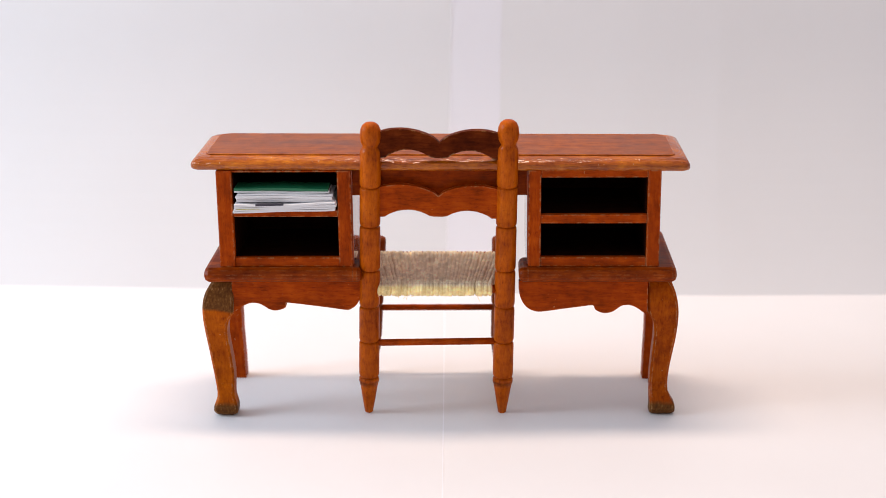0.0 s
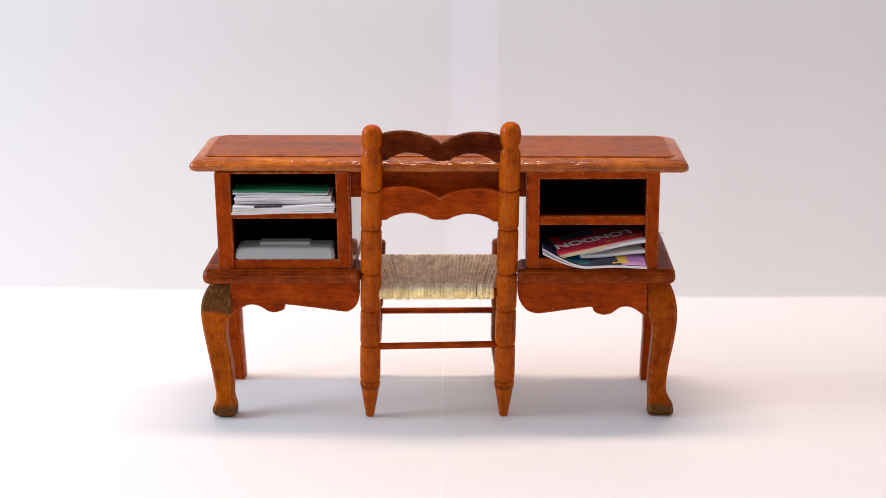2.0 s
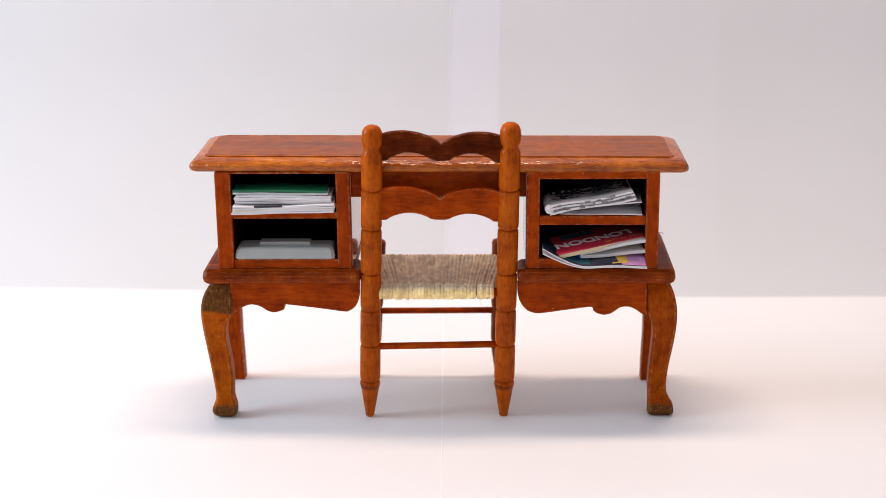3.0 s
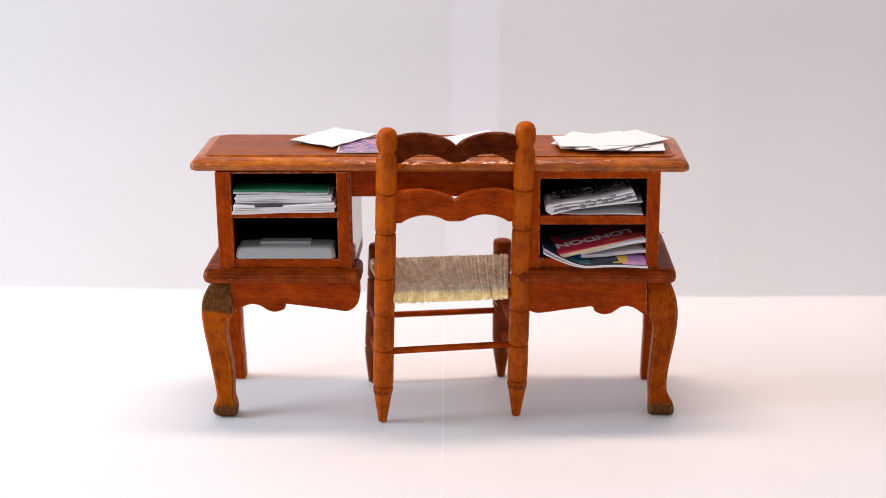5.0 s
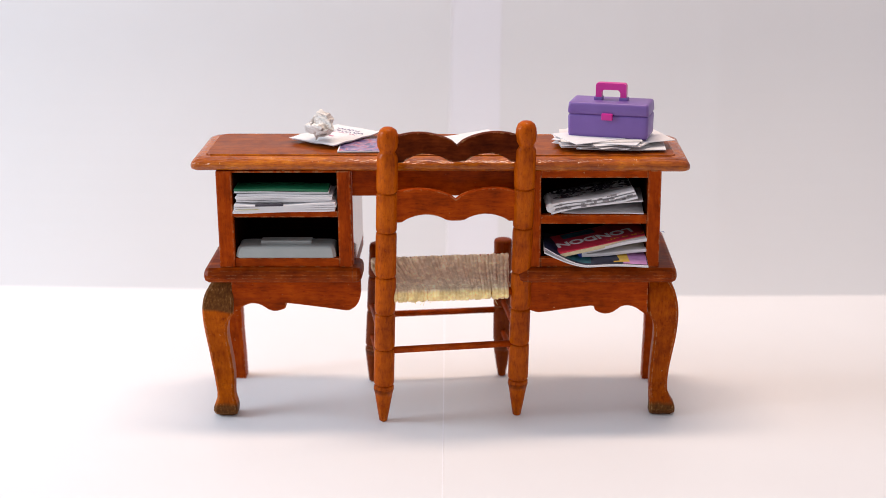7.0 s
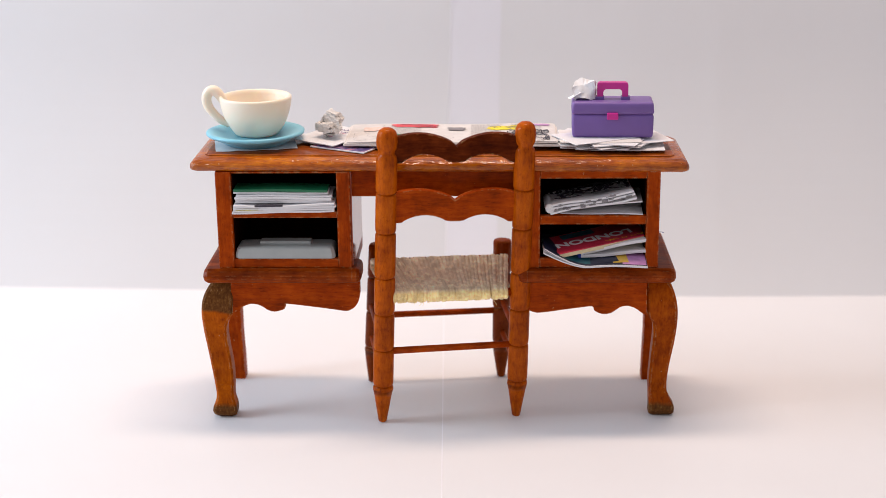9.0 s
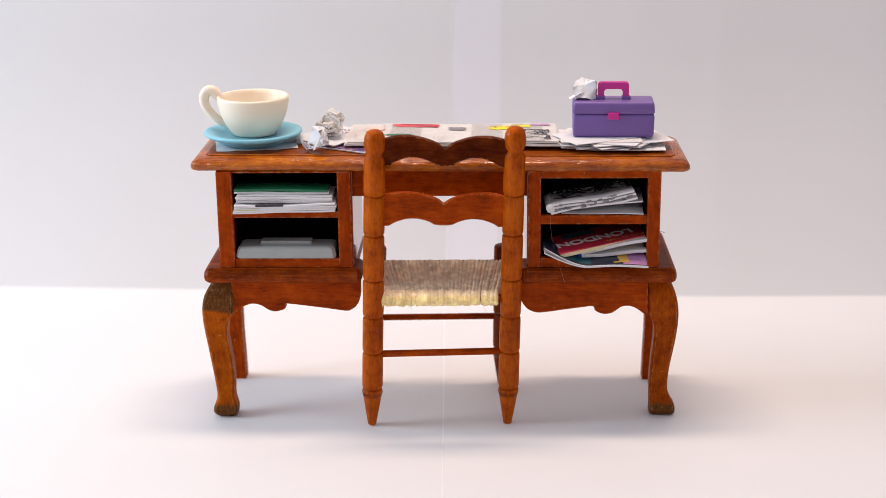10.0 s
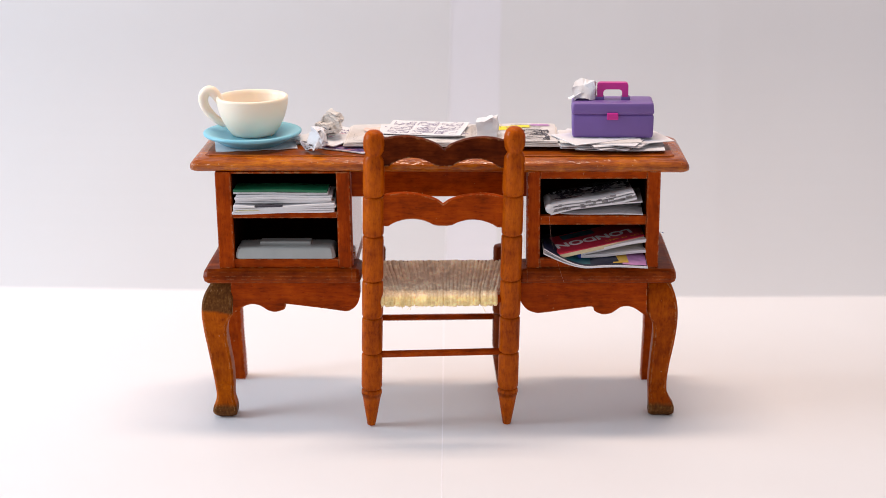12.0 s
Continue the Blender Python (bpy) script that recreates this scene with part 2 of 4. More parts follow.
def rush_material():
    m, nodes, links, b = material("rush_cord", 0.8, 0.3)
    fibre = texture(nodes, links, 1400, (1, 0.25, 1), 4, 0.7)
    tone = texture(nodes, links, 160, (1, 0.5, 1), 3, 0.6)
    r = ramp(nodes, [(0.3, (0.78, 0.65, 0.48)), (0.5, (0.90, 0.79, 0.62)), (0.72, (0.96, 0.91, 0.79))])
    links.new(fibre.outputs["Fac"], r.inputs["Fac"])
    t = ramp(nodes, [(0.3, (0.86, 0.83, 0.8)), (0.7, (1.08, 1.06, 1.0))])
    links.new(tone.outputs["Fac"], t.inputs["Fac"])
    own, hue = nodes.new("ShaderNodeObjectInfo"), ramp(nodes, [(0.0, (0.92, 0.88, 0.82)), (0.5, (1.0, 0.97, 0.92)), (1.0, (1.10, 1.08, 1.04))])
    links.new(own.outputs["Random"], hue.inputs["Fac"])
    twist = texture(nodes, links, 620, (1, 0.45, 1), 2, 0.6)
    pale = ramp(nodes, [(0.36, (0.92, 0.90, 0.86)), (0.52, (1.02, 1.02, 1.02)), (0.64, (1.30, 1.30, 1.28))])
    links.new(twist.outputs["Fac"], pale.inputs["Fac"])
    c = blend(nodes, links, "MULTIPLY", 1.0, r.outputs["Color"], t.outputs["Color"])
    c = blend(nodes, links, "MULTIPLY", 1.0, c, hue.outputs["Color"])
    c = blend(nodes, links, "MULTIPLY", 1.0, c, pale.outputs["Color"])
    # yellower where the cord bends round the rail, greyed with use on the seat
    where, split, edge = nodes.new("ShaderNodeTexCoord"), nodes.new("ShaderNodeSeparateXYZ"), nodes.new("ShaderNodeMapRange")
    links.new(where.outputs["Object"], split.inputs[0])
    links.new(split.outputs["Y"], edge.inputs["Value"])
    edge.inputs["From Min"].default_value, edge.inputs["From Max"].default_value = -0.0035, -0.0042
    links.new(blend(nodes, links, "MULTIPLY", edge.outputs["Result"], c, (1.08, 1.03, 0.70)), b.inputs["Base Color"])
    bump(nodes, links, b, fibre.outputs["Fac"], 0.6, 0.0002)
    return m


rush = rush_material()


# ---------- mesh helpers ----------
def link_mesh(name, me, mat, parent, label=""):
    me.materials.append(mat)
    ob = new(name, me)
    ob.parent = parent
    if label:
        tagged(ob, label=label)
    return ob


def part(name, bm, mat, parent, label="", smooth=False, turn_out=True):
    """One bmesh as one mesh object under a thing or a part."""
    me = bpy.data.meshes.new(name)
    if turn_out:
        bmesh.ops.recalc_face_normals(bm, faces=bm.faces)
    for f in bm.faces:
        f.smooth = smooth
    bm.to_mesh(me)
    bm.free()
    return link_mesh(name, me, mat, parent, label)


def thing(name, label, category, m=None, group=""):
    ob = new(name)
    ob.empty_display_size = 0.005
    tagged(ob, label, category, group)
    if m is not None:
        ob.matrix_basis = m
    return ob


def soften(bm, width, segments=2):
    edges = [e for e in bm.edges if len(e.link_faces) == 2 and e.calc_face_angle(0) > 0.5]
    bmesh.ops.bevel(bm, geom=edges, offset=width, segments=segments, affect="EDGES", profile=0.6, clamp_overlap=True)
    return bm


def box(x0, x1, y0, y1, z0, z1, round_edge=0.0, bm=None):
    one = bmesh.new()
    bmesh.ops.create_cube(one, size=1.0, matrix=Matrix.Translation(((x0 + x1) / 2, (y0 + y1) / 2, (z0 + z1) / 2)) @ Matrix.Diagonal((x1 - x0, y1 - y0, z1 - z0, 1)))
    if round_edge:
        soften(one, round_edge)
    return one


def plate(outline, y0, y1, round_edge=0.0):
    """An outline in x and z, sawn from a board between y0 and y1."""
    bm = bmesh.new()
    front = [bm.verts.new((x, y0, z)) for x, z in outline]
    back = [bm.verts.new((x, y1, z)) for x, z in outline]
    bm.faces.new(front)
    bm.faces.new(back[::-1])
    for i in range(len(outline)):
        j = (i + 1) % len(outline)
        bm.faces.new((front[i], back[i], back[j], front[j]))
    if round_edge:
        edges = [e for e in bm.edges if e.calc_face_angle(0) > 1.2 and abs(e.verts[0].co.y - e.verts[1].co.y) < 1e-6]
        bmesh.ops.bevel(bm, geom=edges, offset=round_edge, segments=1, affect="EDGES", clamp_overlap=True)
    return bm


def rings(sections, close=True):
    """A skin over rings of equally many points, closed at both ends."""
    bm = bmesh.new()
    vs = [[bm.verts.new(p) for p in s] for s in sections]
    n = len(vs[0])
    for a, b in zip(vs, vs[1:]):
        for i in range(n):
            bm.faces.new((a[i], a[(i + 1) % n], b[(i + 1) % n], b[i]))
    if close:
        bm.faces.new(vs[0][::-1])
        bm.faces.new(vs[-1])
    return bm


def lathe(profile, segments=24, squash=0.0):
    """Rings (radius, height) turned round the z axis; squash makes the section a little square."""
    out = []
    for r, z in profile:
        ring = []
        for i in range(segments):
            a = 2 * math.pi * i / segments
            k = 1 + squash * math.cos(4 * a)
            ring.append((r * k * math.cos(a), r * k * math.sin(a), z))
        out.append(ring)
    return rings(out)


def tube(path, radius, sides=8, taper=None):
    """A round bar along a path of points."""
    pts = [Vector(p) for p in path]
    sections, u = [], None
    for i, p in enumerate(pts):
        d = (pts[min(i + 1, len(pts) - 1)] - pts[max(i - 1, 0)]).normalized()
        if u is None:
            u = d.cross(Vector((0, 0, 1)) if abs(d.z) < 0.9 else Vector((1, 0, 0)))
        u = (u - u.dot(d) * d).normalized()
        v = d.cross(u)
        r = radius * (taper[i] if taper else 1)
        sections.append([p + r * (math.cos(2 * math.pi * k / sides) * u + math.sin(2 * math.pi * k / sides) * v) for k in range(sides)])
    return rings(sections)


def smooth_path(points, n=5):
    """A Catmull-Rom curve through the points."""
    out = []
    for i in range(len(points) - 1):
        p = [points[max(i - 1, 0)], points[i], points[i + 1], points[min(i + 2, len(points) - 1)]]
        for k in range(n):
            u = k / n
            out.append(tuple(0.5 * (2 * b + (c - a) * u + (2 * a - 5 * b + 4 * c - d) * u * u + (3 * b - a - 3 * c + d) * u ** 3) for a, b, c, d in zip(*p)))
    return out + [tuple(points[-1])]


def flat(x, y):
    return 0.0


def sheet(w, d, lift=flat, thick=0.00016, nx=12, ny=8, corner=0.0):
    """A paper sheet, w by d, its middle at the origin, raised by lift(x, y)."""
    bm = bmesh.new()
    grid = {}
    for side in (0, 1):
        for i in range(nx + 1):
            for j in range(ny + 1):
                x, y = (i / nx - 0.5) * w, (j / ny - 0.5) * d
                grid[side, i, j] = bm.verts.new((x, y, lift(x, y) + side * thick))
    for i in range(nx):
        for j in range(ny):
            bm.faces.new([grid[1, i, j], grid[1, i + 1, j], grid[1, i + 1, j + 1], grid[1, i, j + 1]])
            bm.faces.new([grid[0, i, j + 1], grid[0, i + 1, j + 1], grid[0, i + 1, j], grid[0, i, j]])
    for i in range(nx):
        for j in (0, ny):
            bm.faces.new([grid[0, i, j], grid[0, i + 1, j], grid[1, i + 1, j], grid[1, i, j]])
    for j in range(ny):
        for i in (0, nx):
            bm.faces.new([grid[0, i, j], grid[0, i, j + 1], grid[1, i, j + 1], grid[1, i, j]])
    return bm


def marks(rects, lift=flat, above=0.0002, turn=0.0, n=4, m=1):
    """Printed patches (x, y, w, d) laid just over a sheet raised by lift."""
    bm = bmesh.new()
    ca, sa = math.cos(radians(turn)), math.sin(radians(turn))
    for x, y, w, d in rects:
        grid = []
        for i in range(n + 1):
            line = []
            for j in range(m + 1):
                px, py = x + (i / n - 0.5) * w, y + (j / m - 0.5) * d
                qx, qy = px * ca - py * sa, px * sa + py * ca
                line.append(bm.verts.new((qx, qy, lift(qx, qy) + above)))
            grid.append(line)
        for a, b in zip(grid, grid[1:]):
            for j in range(m):
                bm.faces.new((a[j], b[j], b[j + 1], a[j + 1]))
    return bm


def squiggles(paths, width, lift=flat, above=0.0002):
    """Pen strokes: flat ribbons along curved paths."""
    bm = bmesh.new()
    for path in paths:
        last = None
        for i, (x, y) in enumerate(path):
            x2, y2 = path[min(i + 1, len(path) - 1)]
            x1, y1 = path[max(i - 1, 0)]
            d = math.hypot(x2 - x1, y2 - y1) or 1.0
            nx, ny = -(y2 - y1) / d * width / 2, (x2 - x1) / d * width / 2
            z = lift(x, y) + above
            now = (bm.verts.new((x + nx, y + ny, z)), bm.verts.new((x - nx, y - ny, z)))
            if last:
                bm.faces.new((last[0], last[1], now[1], now[0]))
            last = now
    return bm


def ragged(rng, x, y, w, d, lift=flat, above=0.0002, n=30):
    """A printed patch with an uneven outline."""
    bm = bmesh.new()
    ring = []
    for i in range(n):
        a = 2 * math.pi * i / n
        k = rng.uniform(0.72, 1.06) / max(abs(math.cos(a)), abs(math.sin(a))) ** 0.8
        px, py = x + 0.5 * w * k * math.cos(a), y + 0.5 * d * k * math.sin(a)
        ring.append(bm.verts.new((px, py, lift(px, py) + above)))
    mid = bm.verts.new((x, y, lift(x, y) + above))
    for i in range(n):
        bm.faces.new((mid, ring[i], ring[(i + 1) % n]))
    return bm


def script(rng, x0, x1, y, height):
    """A line of loops and gaps, like writing that cannot be read."""
    out, x = [], x0
    while x < x1:
        n = rng.randint(7, 18)
        word, ph = [], rng.uniform(0, 6)
        for k in range(n):
            word.append((x + 0.00035 * math.cos(k * 1.3 + ph), y + height / 2 * math.sin(k * 1.1 + ph) * rng.uniform(0.6, 1.0)))
            x += 0.00022
        out.append(word)
        x += rng.uniform(0.0004, 0.0008)
    return out


def doodles(rng, boxes, count, reach):
    """Curly strokes inside boxes (x, y, w, d)."""
    out = []
    for bx, by, bw, bd in boxes:
        for _ in range(count):
            x, y, a = bx + rng.uniform(-0.5, 0.5) * bw, by + rng.uniform(-0.5, 0.5) * bd, rng.uniform(0, 6.3)
            k, path = rng.uniform(-0.7, 0.7), []
            for _ in range(9):
                path.append((x, y))
                a += k
                x = min(max(x + reach * math.cos(a), bx - bw / 2), bx + bw / 2)
                y = min(max(y + reach * math.sin(a), by - bd / 2), by + bd / 2)
            out.append(path)
    return out


def text_lines(rng, x0, x1, y0, y1, pitch, fill=0.45, word=0.0012):
    """Bars of the size of words, line under line."""
    out, y = [], y1
    while y > y0:
        x = x0
        while x < x1 - word * 0.4:
            w = min(word * rng.uniform(0.5, 1.6), x1 - x)
            out.append((x + w / 2, y - pitch / 2, w, pitch * fill * rng.uniform(0.8, 1.2)))
            x += w + word * 0.3
        y -= pitch
    return out


def lettering(name, body, size, mat, parent, m, label=""):
    cu = bpy.data.curves.new(name, "FONT")
    cu.body, cu.size, cu.align_x, cu.align_y, cu.extrude, cu.offset = body, size, "CENTER", "CENTER", 0.00002, 0.00016
    tmp = new("lettering_curve", cu)
    me = bpy.data.meshes.new_from_object(tmp.evaluated_get(bpy.context.evaluated_depsgraph_get()))
    bpy.data.objects.remove(tmp)
    bpy.data.curves.remove(cu)
    ob = link_mesh(name, me, mat, parent, label)
    ob.matrix_basis = m
    return ob


def crumple(seed, size, radius, folds=16, n=34, flatten=0.8):
    """A sheet of paper folded again and again across random planes, until it fits into a ball."""
    rng = random.Random(seed)
    pts = [Vector(((i / n - 0.5) * size, (j / n - 0.5) * size, 0.0)) for i in range(n + 1) for j in range(n + 1)]
    tilt = Euler((rng.uniform(0, 6), rng.uniform(0, 6), rng.uniform(0, 6))).to_matrix()
    pts = [tilt @ p for p in pts]
    for k in range(folds):
        nrm = Vector((rng.gauss(0, 1), rng.gauss(0, 1), rng.gauss(0, 1))).normalized()
        at = radius * rng.uniform(0.25, 0.95)
        for q in pts:
            over = q.dot(nrm) - at
            if over > 0:
                q -= 2 * over * nrm * rng.uniform(0.96, 1.0)
        if k % 4 == 3:
            turn = Euler((rng.uniform(-0.5, 0.5),) * 3).to_matrix()
            pts = [turn @ q for q in pts]
    for q in pts:
        if q.length > radius:
            q *= radius * (1 + 0.25 * (q.length / radius - 1)) / q.length
        q += 0.012 * radius * noise.noise_vector(q / radius * 3)
        q.z *= flatten
    low = min(q.z for q in pts)
    mx, my = (0.5 * (min(c) + max(c)) for c in ([q.x for q in pts], [q.y for q in pts]))
    bm = bmesh.new()
    vs = [bm.verts.new((q.x - mx, q.y - my, q.z - low)) for q in pts]
    for i in range(n):
        for j in range(n):
            a, b, c, d = vs[i * (n + 1) + j], vs[(i + 1) * (n + 1) + j], vs[(i + 1) * (n + 1) + j + 1], vs[i * (n + 1) + j + 1]
            bm.faces.new((a, b, c, d))
    return bm


# ---------- the white card set ----------
def along(x):
    """Where the back wall of the set meets its floor."""
    return 0.1088 - 0.047 * x if x < 0.08 else 0.105 + 0.015 * (x - 0.08)


SEAM = 0.0012


def wall_at(x, z):
    return along(x) + 0.020 + 0.04 * z - 0.020 * max(0.0, 1 - z / 0.085) ** 2.2


def card_sheet(name, xs, label, floor_part):
    """Half of the set's floor, or half of its back wall: a card with slow waves."""
    bm = bmesh.new()
    cols = []
    for x in xs:
        col = []
        if floor_part:
            y1 = along(x)
            ys = [-0.9, -0.6, -0.3, -0.15, -0.08, -0.04, -0.02, 0.0, 0.02, 0.05, 0.08, y1 - 0.012, y1 - 0.005, y1 - 0.0015, y1 + 0.001]
            for y in ys:
                d = y1 - y
                rise = 0.0002 * max(0.0, 1 - d / 0.012) ** 2
                col.append(bm.verts.new((x, y, rise - 0.0)))
        else:
            y0 = along(x)
            for z in (0.0, 0.0006, 0.0014, 0.0024, 0.0036, 0.005, 0.0066, 0.0084, 0.0104, 0.0128, 0.0155, 0.02, 0.025, 0.03, 0.035, 0.04, 0.045, 0.05, 0.055, 0.06, 0.065, 0.07, 0.075, 0.08, 0.085, 0.09, 0.1, 0.16, 0.25, 0.4):
                col.append(bm.verts.new((x, wall_at(x, z), z)))
        cols.append(col)
    for a, b in zip(cols, cols[1:]):
        for i in range(len(a) - 1):
            bm.faces.new((a[i], b[i], b[i + 1], a[i + 1]))
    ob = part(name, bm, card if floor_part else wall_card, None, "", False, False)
    sol = ob.modifiers.new("thickness", "SOLIDIFY")
    sol.thickness, sol.offset = 0.0012, -1
    return tagged(ob, label, "backdrop", kind="structure")


def spaced(a, b, n):
    return [a + (b - a) * i / n for i in range(n + 1)]


def build_set():
    left, right = spaced(-0.9, SEAM, 30), spaced(SEAM, 0.9, 30)
    card_sheet("floor", left, "white card floor, one half, creased in the middle", True)
    card_sheet("ground", right, "white card floor, other half, creased in the middle", True)
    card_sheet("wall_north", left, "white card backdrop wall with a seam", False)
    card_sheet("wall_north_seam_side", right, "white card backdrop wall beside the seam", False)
    # pale cut edges where the cards meet, and a narrow strip of card overlapping the wall
    for name, pts in (("floor_trim", [(0.00087 - 0.0238 * y, y, 0.00004) for y in spaced(-0.3, 0.107, 20)]),
                      ("wall_trim", [(-0.0015 + 0.026 * z, wall_at(-0.0015 + 0.026 * z, z) - 0.00015, z) for z in spaced(0.0, 0.4, 80)])):
        bm = bmesh.new()
        vs = [(bm.verts.new((x - 0.00015, y, z)), bm.verts.new((x + 0.00015, y, z))) for x, y, z in pts]
        for a, b in zip(vs, vs[1:]):
            bm.faces.new((a[0], a[1], b[1], b[0]))
        ob = part(name, bm, cut_edge, None, "", False, False)
        tagged(ob, "thin pale cut edge between two white cards", "crease", kind="structure")
    bm = bmesh.new()
    vs = [(bm.verts.new((-0.0012 + 0.026 * z, wall_at(-0.0012 + 0.026 * z, z) - 0.00005, z)), bm.verts.new((0.0160 + 0.020 * z, wall_at(0.0160 + 0.020 * z, z) - 0.00005, z))) for z in spaced(0.0, 0.4, 80)]
    for a, b in zip(vs, vs[1:]):
        bm.faces.new((a[0], a[1], b[1], b[0]))
    tagged(part("wall_strip", bm, strip_card, None, "", False, False), "narrow whiter card strip overlapping the backdrop seam", "backdrop", kind="structure")


# ---------- desk ----------
def top_ring(inset, z, cut):
    x0, x1, y0, y1 = -0.065 + inset, 0.0652 - inset, 0.0 + inset, 0.0317 - inset
    c = cut
    return [(x0 + c, y0, z), (x1 - c, y0, z), (x1, y0 + c, z), (x1, y1 - 2.2 * c, z), (x1 - 0.8 * c, y1 - 0.6 * c, z), (x1 - 2.2 * c, y1, z),
            (x0 + 2.2 * c, y1, z), (x0 + 0.8 * c, y1 - 0.6 * c, z), (x0, y1 - 2.2 * c, z), (x0, y0 + c, z)]


def cabriole(side, outer, inner, back=0.0):
    """A front leg: square sections lofted from foot to knee; outer and inner give x by height."""
    def at(pairs, z):
        for (xa, za), (xb, zb) in zip(pairs, pairs[1:]):
            if za <= z <= zb:
                return xa + (xb - xa) * (z - za) / max(zb - za, 1e-9)
        return pairs[-1][0] if z > pairs[-1][1] else pairs[0][0]
    fronts = [(0.0030, 0.0), (0.0016, 0.0012), (0.0012, 0.003), (0.0022, 0.006), (0.0044, 0.010), (0.0042, 0.018), (0.0022, 0.026), (0.0006, 0.032), (0.0012, 0.036), (0.003, 0.0396)]
    zs = [0.0, 0.0006, 0.0018, 0.003, 0.0042, 0.0055, 0.007, 0.0095, 0.013, 0.0165, 0.02, 0.0235, 0.027, 0.030, 0.032, 0.034, 0.0362, 0.038, 0.0396]
    zs = sorted({*zs, *spaced(0.001, 0.0390, 34)})
    outer, inner, fronts = smooth_path(outer), smooth_path(inner), smooth_path(fronts)
    sections = []
    for z in zs:
        xo, xi, yf = at(outer, z), at(inner, z), at(fronts, z) + back
        if z == 0.0:
            xo, xi = xo - side * 0.0005, xi + side * 0.0005
        yb = yf + 0.0048
        lo, hi = min(xo, xi), max(xo, xi)
        b = 0.0006
        sections.append([(lo + b, yf, z), (hi - b, yf, z), (hi, yf + b, z), (hi, yb - b, z), (hi - b, yb, z), (lo + b, yb, z), (lo, yb - b, z), (lo, yf + b, z)])
    return rings(sections)


def desk():
    d = thing("writing_desk", "orange-brown varnished miniature wooden desk with cabriole legs standing on white card", "desk")
    nose = rings([top_ring(i, z, 0.0011) for i, z in ((0.0008, 0.0700), (0.0002, 0.0703), (0.0, 0.0708), (0.0, 0.0714), (0.0001, 0.0719), (0.0004, 0.07237), (0.0009, 0.07278),
                                                      (0.0016, 0.07312), (0.0024, 0.07332), (0.0033, 0.0734), (0.0038, 0.0734))])
    edge = part("edge_moulding", nose, wood_edge, d, "golden glossy rounded edge of the desktop", True)
    edge.matrix_basis = pose(0, 0, -0.0001, 0, 0.3)
    top = rings([top_ring(i, z, 0.0012) for i, z in ((0.0036, 0.0722), (0.0035, 0.0735), (0.0037, 0.07362), (0.0041, 0.0737))])
    slab = part("desktop", top, wood_top, d, "glossy reddish varnished desktop")
    slab.matrix_basis = pose(0, 0, -0.0001, 0, 0.3)
    rim = [Vector(p) for p in top_ring(0.0037, 0.07355, 0.0012)]
    bead = part("bead", tube([rim[-1].lerp(rim[0], 0.5)] + rim + [rim[-1].lerp(rim[0], 0.5)], 0.00022, 8), wood_edge, d, "thin glinting bead round the desktop", True)
    bead.matrix_basis = pose(0, 0, -0.0001, 0, 0.3)
    part("apron", box(-0.0228, 0.0238, 0.0035, 0.0055, 0.0625, 0.0701, 0.0002), wood_x, d)
    for s, xo0, xo1, xi0, xi1 in ((-1, -0.0581, -0.0540, -0.0263, -0.0227), (1, 0.0582, 0.0548, 0.0270, 0.0237)):
        a, b = sorted((xo0, xo1)), sorted((xi0, xi1))
        lo, hi = sorted((xo1, xi0))
        part("stile", box(a[0], a[1], 0.0, 0.0305, 0.0438, 0.0701, 0.0003), wood_z, d)
        part("stile", box(b[0], b[1], 0.0, 0.0305, 0.0438, 0.0701, 0.0003), wood_z, d)
        inner = xi1 if s < 0 else xi1 - 0.0003
        part("side_panel", box(inner, inner + 0.0003, 0.0012, 0.0303, 0.0440, 0.0700), wood_gloss, d, "glossy inner side of the pedestal")
        part("back_panel", box(lo, hi, 0.0285, 0.0303, 0.0438, 0.0701), wood_inside, d, "back panel coloured near black for the shade inside")
        z0, z1 = ((0.0575, 0.0592) if s < 0 else (0.0556, 0.0580))
        # boards near black behind a varnished front edge, for the shade inside
        for nm, za, zb in (("shelf", z0, z1), ("bottom_board", 0.0438, 0.0463), ("top_rail", 0.0680 if s > 0 else 0.0696, 0.0701)):
            board = part(nm, box(lo, hi, 0.0022, 0.0285, za + 0.0001, zb - 0.0001), wood_inside, d, "board coloured near black for the shade inside")
            part("lipping", box(lo, hi, 0.0004, 0.0022, za, zb, 0.0002), wood_x, board, "varnished front edge")
        # added thin sheets that carry the same painted shade on the inner sides
        for xa, xb in ((lo, lo + 0.0003), (hi - 0.0003, hi)):
            part("shade_lining", box(xa, xb, 0.0018, 0.0285, 0.0463, 0.0695), wood_inside, d, "added thin panel, near black for the shade inside")
        x0, x1 = (-0.0624, -0.0204) if s < 0 else (0.0213, 0.0629)
        prof = [(-0.0006, 0.0398), (-0.0018, 0.0404), (-0.0022, 0.0414), (-0.0021, 0.0422), (-0.0014, 0.0432), (-0.0004, 0.0438)]

        def moulded(ends, deep):
            sec, zc = [], 0.0418
            for x, k in ends:
                ring = [(x, y + k, zc + (z - zc) * (1 - k / 0.0025)) for y, z in prof]
                ring += [(x, deep - k, zc + (0.0438 - zc) * (1 - k / 0.0025)), (x, deep - k, zc + (0.0398 - zc) * (1 - k / 0.0025))]
                sec.append(ring)
            return rings(sec)
        low_end, high_end = [(x0, 0.0012), (x0 + 0.0004, 0.0004), (x0 + 0.0012, 0.0)], [(x1 - 0.0012, 0.0), (x1 - 0.0004, 0.0004), (x1, 0.0012)]
